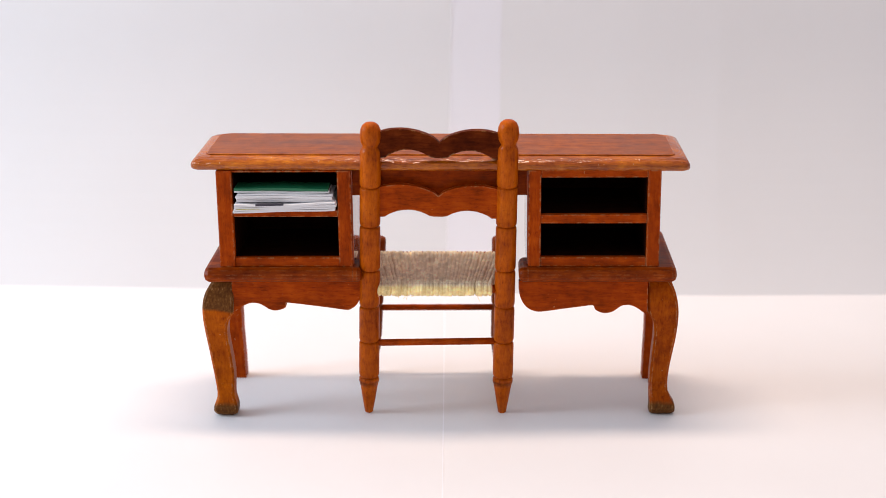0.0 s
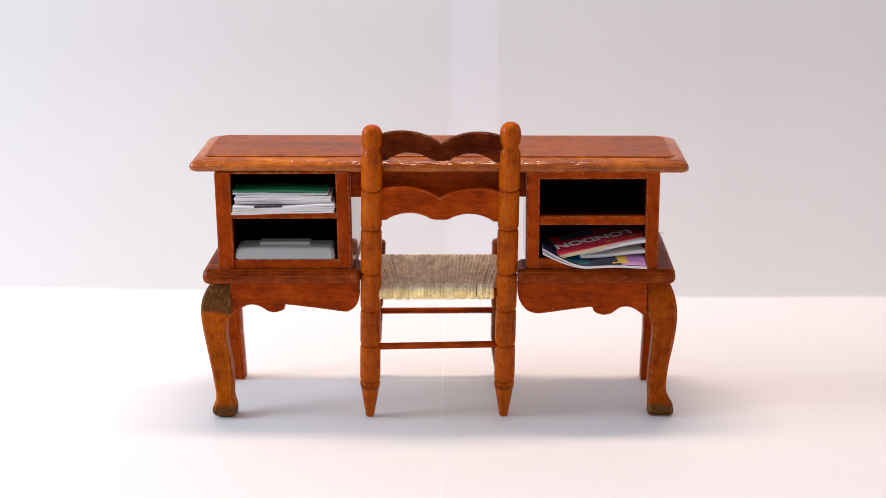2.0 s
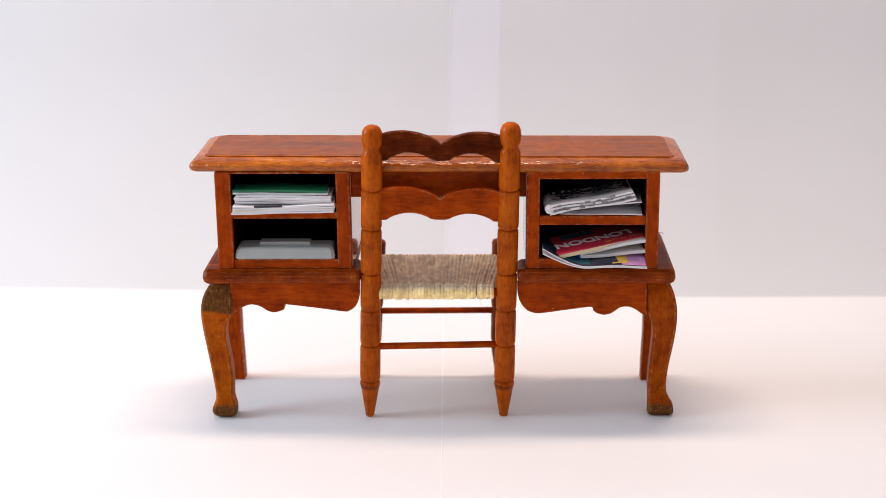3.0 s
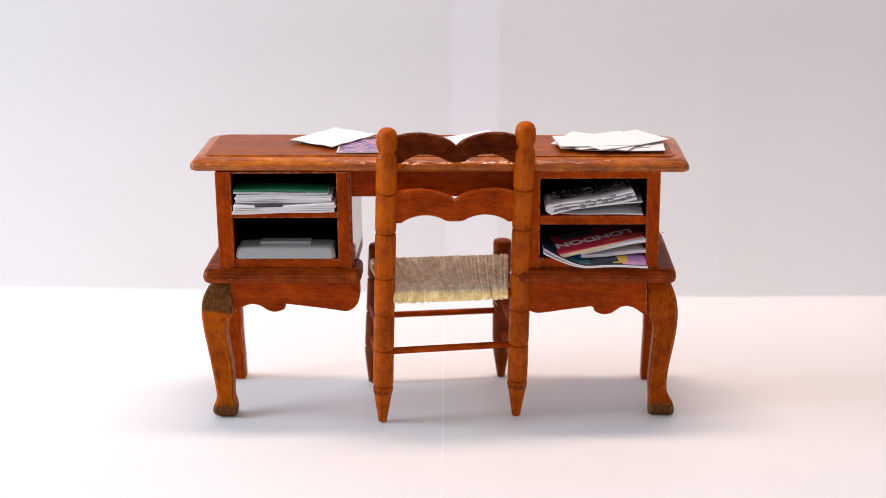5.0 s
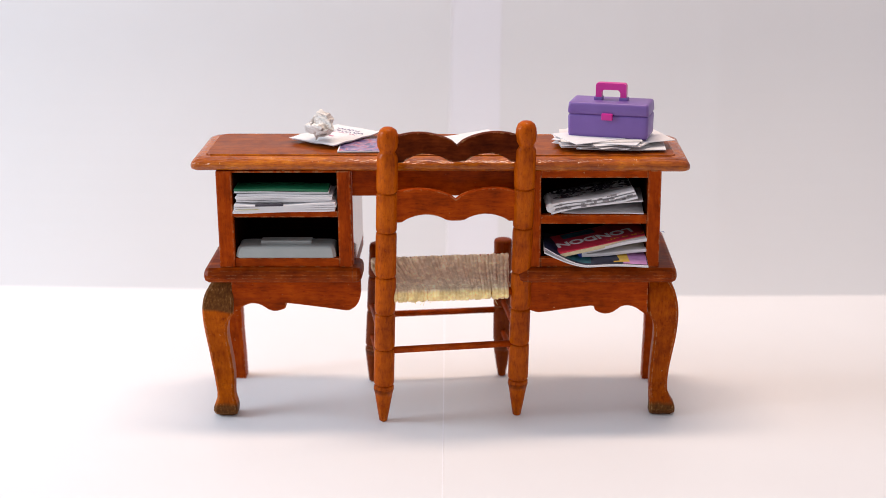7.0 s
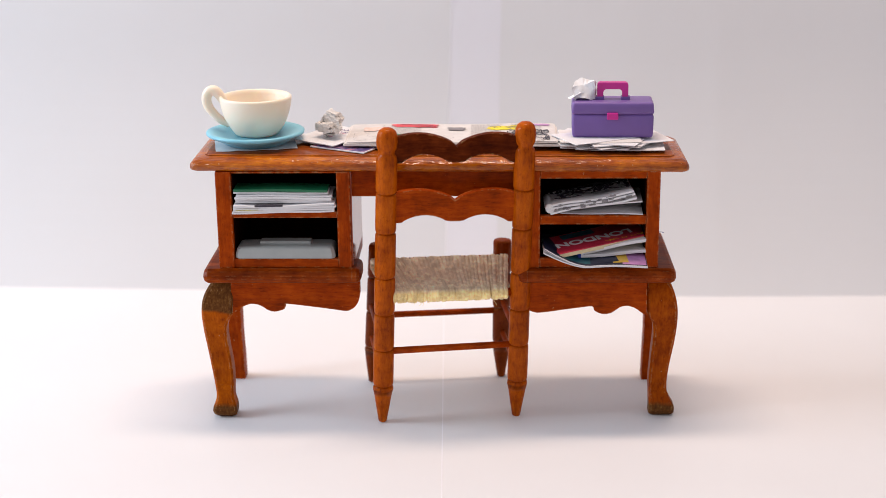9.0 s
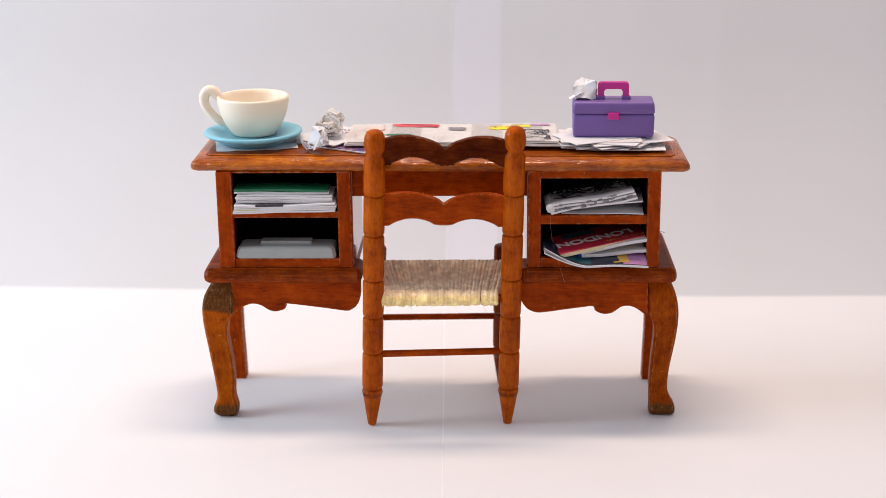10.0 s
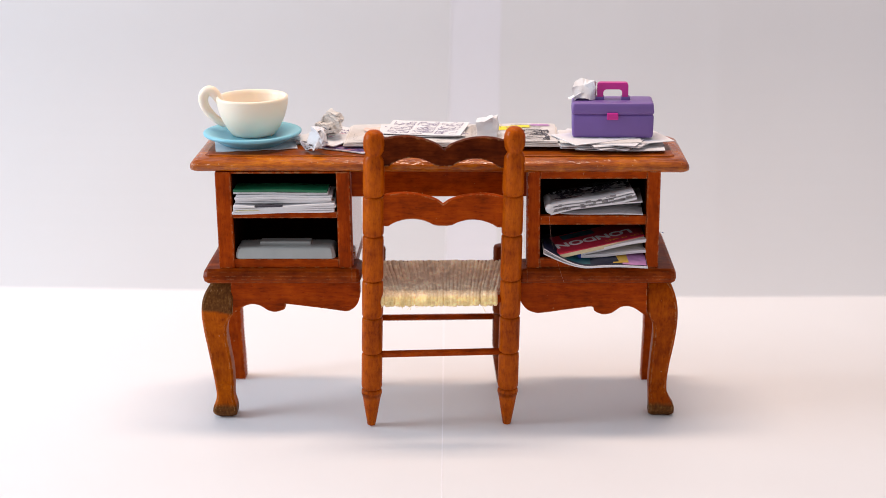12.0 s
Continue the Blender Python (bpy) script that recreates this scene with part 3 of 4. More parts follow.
        below, above = low_end + [(xi1 - 0.00002, 0.0)], [(xi1 + 0.00002, 0.0)] + high_end
        # the moulding runs back along the outside only; on the inside it ends in a short return
        part("plinth", moulded(below if s < 0 else above, 0.0345), wood_plinth, d, "rounded plinth moulding")
        part("plinth_return", moulded(above if s < 0 else below, 0.0085), wood_plinth, d, "short rounded end of the plinth")
    # scalloped skirts under the plinths
    skirt_l = [(-0.0556, 0.0303), (-0.0542, 0.0313), (-0.0529, 0.0322), (-0.0515, 0.0329), (-0.0500, 0.0332), (-0.0483, 0.0329), (-0.0470, 0.0322), (-0.0458, 0.0314), (-0.0442, 0.0310),
               (-0.0426, 0.0313), (-0.0413, 0.0319), (-0.0411, 0.0330), (-0.0405, 0.0332), (-0.0361, 0.0327), (-0.0300, 0.0319), (-0.0251, 0.0312), (-0.0236, 0.0315), (-0.0222, 0.0326),
               (-0.0213, 0.0342), (-0.0209, 0.0362), (-0.0209, 0.0394), (-0.0556, 0.0394)]
    skirt_r = [(0.0557, 0.0299), (0.0545, 0.0306), (0.0532, 0.0316), (0.0519, 0.0323), (0.0505, 0.0326), (0.0489, 0.0324), (0.0477, 0.0316), (0.0466, 0.0308), (0.0454, 0.0304), (0.0442, 0.0303),
               (0.0428, 0.0307), (0.0417, 0.0314), (0.0411, 0.0325), (0.0375, 0.0321), (0.0338, 0.0316), (0.0290, 0.0309), (0.0266, 0.0307), (0.0252, 0.0310), (0.0238, 0.0317), (0.0225, 0.0332),
               (0.0217, 0.0350), (0.0213, 0.0372), (0.0213, 0.0394), (0.0557, 0.0394)]
    for pts in (skirt_l, skirt_r):
        pts = smooth_path(pts[:-2], 3) + pts[-2:]
        part("skirt", plate(pts, 0.0016, 0.0034, 0.0002), wood_x, d, "scalloped skirt board")
    part("side_rail", box(-0.0602, -0.0575, 0.0068, 0.0304, 0.0330, 0.0397, 0.0002), wood_y, d)
    part("side_rail", box(0.0580, 0.0607, 0.0068, 0.0304, 0.0330, 0.0397, 0.0002), wood_y, d)
    out_l = [(-0.0617, 0.0), (-0.0623, 0.0015), (-0.0622, 0.0032), (-0.0613, 0.006), (-0.0621, 0.0098), (-0.0632, 0.018), (-0.0639, 0.0263), (-0.0638, 0.0319), (-0.0629, 0.036), (-0.0605, 0.0396)]
    in_l = [(-0.0563, 0.0), (-0.0558, 0.0015), (-0.0558, 0.0036), (-0.0566, 0.006), (-0.0569, 0.013), (-0.0576, 0.02), (-0.0577, 0.0247), (-0.0568, 0.0284), (-0.0555, 0.0305), (-0.0551, 0.0396)]
    out_r = [(0.0641, 0.0), (0.0642, 0.002), (0.0640, 0.0033), (0.0628, 0.0052), (0.0622, 0.0077), (0.0628, 0.0134), (0.0640, 0.0215), (0.0643, 0.0296), (0.0632, 0.036), (0.0610, 0.0396)]
    in_r = [(0.0573, 0.0), (0.0573, 0.0085), (0.0577, 0.015), (0.0581, 0.0232), (0.0576, 0.0272), (0.0560, 0.0303), (0.0556, 0.0396)]
    part("front_leg", cabriole(-1, out_l, in_l), wood_knee, d, "curved cabriole front leg")
    part("front_leg", cabriole(1, out_r, in_r, 0.0016), wood_foot, d, "curved cabriole front leg")
    for s in (-1, 1):
        pts = [(s * 0.0579, 0.0), (s * 0.0580, 0.006), (s * 0.0583, 0.014), (s * 0.0583, 0.022), (s * 0.0577, 0.030), (s * 0.0575, 0.0397),
               (s * 0.0618, 0.0397), (s * 0.0630, 0.034), (s * 0.0632, 0.028), (s * 0.0628, 0.016), (s * 0.0624, 0.005), (s * 0.0624, 0.0)]
        part("back_leg", plate(pts, 0.0305, 0.0350, 0.0003), wood_z, d, "straight back leg")
    return d


# ---------- chair ----------
POST_LEAN, SWAY = 0.0722, 1.03


def turned(height, grooves, r, knob=True):
    """A turned post: barrels between grooves, a tapered foot and, on tall ones, a knob."""
    prof = [(0.0007, 0.0), (0.0011, 0.0003)]
    prof += [(0.0017, 0.004), (0.0023, 0.008), (r * 0.99, 0.0098)]
    for g in grooves:
        prof += [(r, g - 0.0014), (r * 0.98, g - 0.0005), (r * 0.93, g - 0.00025), (r * 0.74, g - 0.0001), (r * 0.74, g + 0.0001), (r * 0.93, g + 0.00025), (r * 0.98, g + 0.0005), (r, g + 0.0014)]
    if knob:
        n = height - 0.0066
        prof += [(r, n - 0.0018), (r * 0.95, n - 0.0009), (r * 0.83, n - 0.0003), (r * 0.74, n + 0.0001), (r * 0.80, n + 0.0005), (r * 0.96, n + 0.0015), (r * 1.02, n + 0.003), (r * 0.95, n + 0.0047),
                 (r * 0.78, n + 0.0058), (r * 0.5, n + 0.0064), (r * 0.12, n + 0.0066)]
    else:
        prof += [(r, height - 0.0008), (r * 0.9, height - 0.0002), (r * 0.6, height)]
    return lathe(prof, 20, 0.018)


def scallop(w, z_end, z_peak, z_mid, low_end, low_arch, low_mid, shift=0.0):
    """The outline of a back slat: two humps above, two arches below."""
    pts = []
    for h in (-1, 1):
        for k in range(13):
            u = k / 12
            x = (-w / 2 + u * w / 2) if h < 0 else (u * w / 2)
            v = u if h < 0 else 1 - u
            base = z_end + (z_mid - z_end) * v
            top = z_peak - 0.5 * (z_end + z_mid)
            pts.append((x, base + top * math.sin(math.pi * min(1, v * 0.98 + 0.02)) ** 0.62))
    low = []
    for k in range(29):
        u = k / 28
        x = w / 2 - u * w
        v = abs(x) / (w / 2)
        if v < 0.13:
            z = low_mid
        elif v > 0.86:
            z = low_end
        else:
            q = (v - 0.13) / 0.73
            z = low_mid + (low_end - low_mid) * q + (low_arch - 0.5 * (low_mid + low_end)) * math.sin(math.pi * q) ** 0.75
        low.append((x, z))
    out = []
    for p in pts + low:
        if not out or abs(p[0] - out[-1][0]) + abs(p[1] - out[-1][1]) > 1e-5:
            out.append(p)
    return out


def chair():
    c = thing("ladder_back_chair", "orange-brown turned miniature ladder-back chair with a woven rush seat", "chair")
    half, front_half, depth, skew, r = 0.0184, 0.01890, 0.02935, -0.00058, 0.00272
    grooves = [0.0111, 0.0217, 0.0320, 0.0425, 0.0550, 0.0658]
    lean = pose(0, 0, 0, math.degrees(POST_LEAN))
    for s in (-1, 1):
        p = part("back_post", turned(0.08328 if s < 0 else 0.08396, grooves, r), wood_post, c, "turned back post with a knob", True)
        p.matrix_basis = pose(s * half, 0, 0) @ lean @ pose(0, 0, 0, 0, SWAY - s * 0.43)
    for s in (-1, 1):
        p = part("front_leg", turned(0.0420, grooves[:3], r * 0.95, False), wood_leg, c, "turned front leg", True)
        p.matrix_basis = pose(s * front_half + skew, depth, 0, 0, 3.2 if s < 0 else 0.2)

    def behind(z):
        return -math.sin(POST_LEAN) * z
    w = 2 * half - 1.5 * r
    # the upper slat gets the darker material in place of real shade
    for ze, zp, zm, le, la, lm, mat in ((0.0796, 0.0814, 0.0780, 0.0736, 0.0760, 0.0738, wood_slat_shaded), (0.0647, 0.0663, 0.0634, 0.0574, 0.0595, 0.0577, wood_x)):
        sl = part("back_slat", plate(scallop(w, ze, zp, zm, le, la, lm), -0.0008, 0.0008, 0.00015), mat, c, "scalloped back slat")
        sl.matrix_basis = lean @ pose(0, 0, 0, 0, SWAY)
    # rungs
    part("rung", tube([(-half, behind(0.0209), 0.0209), (-0.5 * half, behind(0.0211), 0.0211), (half, behind(0.0216), 0.0216)], 0.00092, 10), wood_x, c, "", True)
    part("rung", tube([(-front_half + 0.0006 + skew, depth, 0.0204), (front_half - 0.0006 + skew, depth, 0.0206)], 0.0009, 10), wood_x, c, "", True)
    for s in (-1, 1):
        for z in (0.0145, 0.0238):
            part("rung", tube([(s * half, behind(z), z), (s * front_half + skew, depth, z)], 0.0008, 10), wood_y, c, "", True)
    # rails under the cords
    z_rail = 0.0368
    part("seat_rail", tube([(-half, behind(z_rail), z_rail), (half, behind(z_rail), z_rail)], 0.0011, 10), wood_x, c, "", True)
    part("seat_rail", tube([(-front_half + 0.0012 + skew, depth - 0.0015, z_rail), (front_half - 0.0012 + skew, depth - 0.0015, z_rail)], 0.0011, 10), wood_x, c, "", True)
    # rush cords wound over the two rails
    rng = random.Random(4)
    pad = part("woven_seat", box(-half + 0.002, half - 0.002, -0.0012, depth - 0.003, z_rail - 0.0008, z_rail + 0.0011, 0.0002), rush, c, "seat of wound pale rush cord")
    n = 35
    y_near, y_far = behind(z_rail) - 0.0001, depth - 0.0042
    for i in range(n):
        u = (i + 0.5) / n - 0.5
        rr = 0.00070 * rng.uniform(0.80, 1.16)
        path = []
        for k in range(9):
            v = k / 8
            sway = rng.uniform(-0.00016, 0.00016)
            sag = -0.0009 * math.sin(math.pi * v) * (1 - (2 * u) ** 2)
            xx = u * (2 * half - 0.0066) * (1 - v) + (u * (2 * front_half + 0.0012) + skew) * v
            path.append((xx + sway + 0.0004 * v, y_near + (y_far - y_near) * v, z_rail + 0.0014 + sag + rng.uniform(-0.0001, 0.0001)))
        x_near, x_far = path[0][0], path[-1][0]
        for a in (60, 20, -20, -60):
            path.append((x_far, y_far + 0.0017 * math.cos(radians(a)), z_rail + 0.0014 * math.sin(radians(a))))
        for k in range(5):
            v = 1 - k / 4
            path.append((x_near + (x_far - x_near) * v, y_near + (y_far - y_near) * v, z_rail - 0.0012 - 0.0004 * math.sin(math.pi * v)))
        for a in (-60, -20, 20, 60):
            path.append((x_near + rng.uniform(-0.0001, 0.0001), y_near - 0.0014 * math.cos(radians(a)), z_rail - 0.0002 + 0.0011 * math.sin(radians(a))))
        part("cord", tube(path + path[:1], rr, 6), rush, pad, "", True)
    # loose fibres sticking out of the seat
    bm_f = bmesh.new()
    for i in range(26):
        u = rng.uniform(-0.5, 0.5)
        x = u * (2 * half - 0.004)
        a = Vector((x, y_near - 0.0016, z_rail + rng.uniform(-0.0016, 0.001)))
        b = a + Vector((rng.uniform(-0.0012, 0.0012), -0.0006, rng.uniform(-0.0016, 0.0004)))
        one = tube([a, (a + b) / 2 + Vector((0, -0.0003, 0.0001)), b], 0.00006, 4)
        me = bpy.data.meshes.new("fibre")
        one.to_mesh(me)
        one.free()
        bm_f.from_mesh(me)
        bpy.data.meshes.remove(me)
    fib = part("loose_fibre", bm_f, rush, c, "frayed rush fibres")
    tagged(fib, kind="stuff")
    return c


# ---------- paper things ----------
def curl(ax, ay, s=1.0, k=900.0):
    return lambda x, y: s * (ax * x * x + ay * y * y) + 0.00012 * math.sin(x * k) * math.cos(y * k * 0.8)


def paper_sheet(w, d, label, mat=None, lift=flat, name="paper_sheet"):
    t = thing(name, label, "paper")
    part("sheet", sheet(w, d, lift), mat or paper, t)
    return t


def booklet(w, d, h, label, leaf_mat=None, cover=None, leaves=4, seed=0, sag=0.0):
    """Folded leaves lying one on another, the fold to the front; a cover on top."""
    rng = random.Random(seed)
    t = thing("booklet", label, "booklet")
    for i in range(leaves):
        z = h * i / leaves
        dx, dy = rng.uniform(-0.0003, 0.0003), rng.uniform(-0.0003, 0.0003)
        amp, ph = rng.uniform(0.00005, 0.00016), rng.uniform(0, 6)
        last = cover is not None and i == leaves - 1
        bm = sheet(w * rng.uniform(0.975, 1.0), d, (lambda x, y, a=amp, p=ph: a * math.sin(x * 260 + p) + sag * x * x), h / leaves * 0.86, 14, 4)
        bmesh.ops.translate(bm, verts=bm.verts, vec=(dx, dy, z))
        part("cover" if last else "leaf", bm, cover if last else (leaf_mat or paper), t)
    return t


def left_papers():
    low = booklet(0.0272, 0.011, 0.0022, "white folded papers under a pile on a desk shelf", None, None, 4, 1, 1.0)
    low.matrix_basis = pose(-0.0401, 0.0035, 0.0594, 0, -1.2, 0.5)
    part("print", marks([(-0.0095, -0.00555, 0.006, 0.0004)], flat, 0.0011), yellow_print, low, "yellowish printed strip")
    strip = part("dark_strip", box(-0.0075, -0.0002, -0.0057, -0.0050, 0.0019, 0.0024), ink, low, "black printed edge")
    mid = booklet(0.0256, 0.010, 0.0022, "white stapled booklet in the middle of a paper pile", None, None, 4, 2)
    mid.matrix_basis = pose(-0.0403, 0.0040, 0.0619, 0, 0.3, -0.6)
    up = booklet(0.0252, 0.0068, 0.0015, "green-covered booklet on top of a paper pile", None, green_print, 2, 3, 0.6)
    up.matrix_basis = pose(-0.0407, 0.0031, 0.0641, 0.5, 0.4, -0.3)


def grey_device():
    t = thing("toy_laptop", "grey plastic toy computer lying on the lower desk shelf", "toy")
    sec = []
    for z, i in ((0.0, 0.0002), (0.0003, 0.0), (0.0012, 0.0001), (0.0025, 0.0004), (0.0029, 0.0007), (0.0031, 0.0012)):
        x0, x1, y0, y1, c = -0.0133 + i, 0.0133 - i, -0.0095 + i, -0.0005 - i, 0.0008
        sec.append([(x0 + c, y0, z), (x1 - c, y0, z), (x1, y0 + c, z), (x1, y1 - c, z), (x1 - c, y1, z), (x0 + c, y1, z), (x0, y1 - c, z), (x0, y0 + c, z)])
    part("body", rings(sec), grey_plastic, t)
    part("raised_panel", box(-0.0070, 0.0066, -0.0066, -0.0030, 0.0029, 0.0040, 0.0003), grey_plastic, t, "raised grey panel")
    return t


def colour_magazine():
    def lift(x, y):
        left = max(0.0, (-x - 0.002) / 0.011)
        back = min(max((y + 0.0097) / 0.0195, 0.0), 1.0)
        return 0.0034 * left ** 1.5 * (1 - 0.95 * back) - 0.0008 * max(0.0, (-y - 0.004) / 0.006) + 0.0002 * math.sin(x * 300)

    def up(x, y):
        return lift(x, y) + 0.0005 + 0.0010 * max(0.0, (-x - 0.002) / 0.011) ** 1.3
    t = thing("colour_magazine", "limp glossy colour magazine curling up on the lower desk shelf", "magazine")
    part("page_block", sheet(0.0272, 0.0195, lift, 0.0003, 20, 10), paper, t, "white page edges")
    part("page", sheet(0.0268, 0.0194, lambda x, y: 0.35 * lift(x, y) + 0.65 * up(x, y), 0.00008, 20, 10), paper, t, "loose white inner page")
    part("cover", sheet(0.0270, 0.0195, up, 0.00014, 20, 10), navy_print, t, "dark printed cover")
    part("cover_edge", sheet(0.0270, 0.0003, lambda x, y: up(x, -0.0098) - 0.00008, 0.0002, 20, 1), white_print, t, "white cut edge of the cover").matrix_basis = pose(0, -0.0097, 0)
    part("print", marks([(-0.0055, -0.0055, 0.0085, 0.0065)], up, 0.00016, 0, 6, 5), teal_print, t, "teal printed patch")
    part("print", marks([(0.0102, 0.0, 0.0062, 0.0188)], up, 0.00018, 0, 6, 10), lilac_print, t, "lilac printed panel")
    part("print", marks([(0.0058, -0.002, 0.0042, 0.0145)], up, 0.00022, 6, 6, 8), ochre_print, t, "ochre printed patch")
    part("print", marks([(0.0012, -0.0058, 0.0065, 0.0065)], up, 0.00026, 12, 6, 6), navy_print, t, "black printed patch")
    part("print", marks([(0.0012, 0.0005, 0.0060, 0.0048), (-0.001, 0.005, 0.012, 0.004)], up, 0.00030, 14, 6, 4), skin_print, t, "tan printed figure patch")
    return t


def blue_booklet():
    t = thing("folded_booklet", "white folded booklet with a blue spine and blue handwriting", "booklet")
    a = sheet(0.0205, 0.0165, lambda x, y: 0.00015 * math.sin(x * 350), 0.0008, 12, 6)
    part("lower_leaf", a, paper, t)
    lift = lambda x, y: 0.0010 + 0.13 * (x + 0.0102) * 0.9 + 0.0002 * math.sin(x * 300 + 1)
    part("upper_leaf", sheet(0.0205, 0.0165, lift, 0.0008, 12, 6), paper, t)
    part("spine", tube([(-0.0103, -0.0082, 0.0008), (-0.0104, 0.0, 0.0009), (-0.0103, 0.0082, 0.0008)], 0.00095, 10), ink_blue, t, "blue spine", True)
    rng = random.Random(8)
    lines = []
    for y, x0, x1 in ((-0.0052, -0.0075, 0.0085), (-0.0008, -0.003, 0.004), (0.0036, -0.0075, 0.003)):
        lines += script(rng, x0, x1, y, 0.0022)
    part("print", squiggles(lines, 0.0003, lift, 0.00088), ink_blue, t, "blue handwriting strokes")
    return t


def red_guide():
    t = thing("guide_book", "thin crimson city guide with white lettering and cream page edges", "book")
    part("page_block", box(-0.0125, 0.0125, -0.0070, 0.0070, 0.0, 0.0011, 0.00015), cream, t, "cream page edges")
    part("cover", box(-0.0127, 0.0127, -0.0072, 0.0072, 0.0011, 0.00135, 0.0001), crimson, t, "crimson cover")
    lettering("title", "LONDON", 0.0048, white_print, t, pose(-0.0012, -0.0010, 0.0014, 0, 0, 180), "white title lettering")
    part("print", squiggles(script(random.Random(5), 0.001, 0.0105, -0.0053, 0.0012), 0.00018, flat, 0.00142), yellow_print, t, "yellow script strokes")
    part("print", marks([(-0.004, 0.0046, 0.009, 0.0036)], flat, 0.0014), teal_print, t, "teal cover picture")
    return t


def folded_sheet():
    t = thing("folded_paper", "white sheet folded once, half open, on the upper desk shelf", "paper")
    part("lower_leaf", sheet(0.0215, 0.018, lambda x, y: 0.0001 * math.sin(x * 300), 0.00025, 12, 6), paper, t)
    leaf = part("upper_leaf", sheet(0.0215, 0.018, lambda x, y: 0.0001 * math.sin(x * 280 + 1), 0.0003, 12, 6), paper, t)
    return t, leaf


def folded_newspaper():
    t = thing("folded_newspaper", "folded newspaper with smudged dark print lying on the upper desk shelf", "newspaper")
    rng = random.Random(12)
    for i in range(3):
        ph = rng.uniform(0, 6)
        lift = lambda x, y, p=ph, i=i: i * 0.0008 + 0.00025 * math.sin(x * 330 + p) + 0.0002 * math.sin(y * 500 + p)
        part("leaf", sheet(0.0228 - 0.0006 * i, 0.0125, lift, 0.0005, 18, 8), paper, t)
    path = [(-0.0113, y, 0.0012 + 0.0002 * math.sin(y * 700)) for y in spaced(-0.0062, 0.0062, 6)]
    part("fold", tube(path, 0.0012, 10), paper, t, "rounded fold", True)
    top = lambda x, y: 1.0 * 0.0018 + 0.00025 * math.sin(x * 330) + 0.0009
    part("print", squiggles(doodles(rng, [(0.0, 0.0015, 0.020, 0.0085)], 36, 0.0010), 0.0007, lambda x, y: top(x, y) + 0.0001, 0.0001), ink, t, "smudged black print")
    front = bmesh.new()
    for i in range(22):
        x, z = rng.uniform(-0.010, 0.0105), rng.uniform(0.0, 0.0020)
        w, h = rng.uniform(0.0005, 0.0018), rng.uniform(0.0002, 0.0006)
        front.faces.new([front.verts.new(p) for p in ((x, -0.0064, z), (x + w, -0.0064, z), (x + w, -0.0064, z + h), (x, -0.0064, z + h))])
    part("print", front, ink_grey, t, "print showing at the fold")
    return t


def loose_sheets(n, seed, w, d, z, sx, sy, label, group):
    """Sheets lying askew over one another: each its own thing, given as (thing, pose)."""
    rng = random.Random(seed)
    out = []
    for i in range(n):
        k = rng.uniform(-0.5, 0.5)
        warp = rng.uniform(0.5, 1.6)
        lift = (lambda x, y, k=k, q=warp: q * (x * x * 0.9 + y * y * 0.5) * 1.2 + k * x * y * 3)
        s = paper_sheet(w * rng.uniform(0.9, 1.05), d * rng.uniform(0.9, 1.05), label, paper if rng.random() < 0.8 else paper_warm, lift)
        tagged(s, group=group)
        out.append((s, (rng.uniform(-sx, sx), rng.uniform(-sy, sy), z + i * 0.00020, rng.uniform(-35, 35))))
    return out


def written_sheet():
    lift = curl(0.35, 0.3)
    t = paper_sheet(0.0200, 0.0160, "white letter sheet with a block of violet printed lines", None, lift)
    rng = random.Random(21)
    part("print", squiggles(script(rng, -0.0046, 0.0034, 0.0066, 0.0014) + script(rng, -0.0040, 0.0044, 0.0044, 0.0014), 0.00034, lambda x, y: lift(y, -x), 0.00022), ink_violet, t, "violet printed lines").matrix_basis = pose(0, 0, 0, 0, 0, -90)
    part("print", squiggles(script(rng, -0.0042, 0.0040, 0.0027, 0.0008), 0.00020, lambda x, y: lift(y, -x), 0.00022), ink_pink, t, "pink printed line").matrix_basis = pose(0, 0, 0, 0, 0, -90)
    part("print", marks([(-0.0010, -0.0015, 0.0032, 0.0006)], lambda x, y: lift(y, -x), 0.00022, 0, 2), ink_pink, t, "short pink printed line").matrix_basis = pose(0, 0, 0, 0, 0, -90)
    return t


def picture_card():
    t = thing("picture_card", "glossy violet and red picture card with a white border", "card")
    part("sheet", sheet(0.0170, 0.0150, flat, 0.0003), paper, t)
    part("picture", sheet(0.0162, 0.0142, lambda x, y: 0.0003, 0.00006), photo_print, t, "violet and red picture")
    return t


def paper_ball(label, bm, mat):
    t = thing("paper_ball", label, "paper ball")
    sol = part("crumpled_sheet", bm, mat, t).modifiers.new("thickness", "SOLIDIFY")
    sol.thickness = 0.0001
    return t


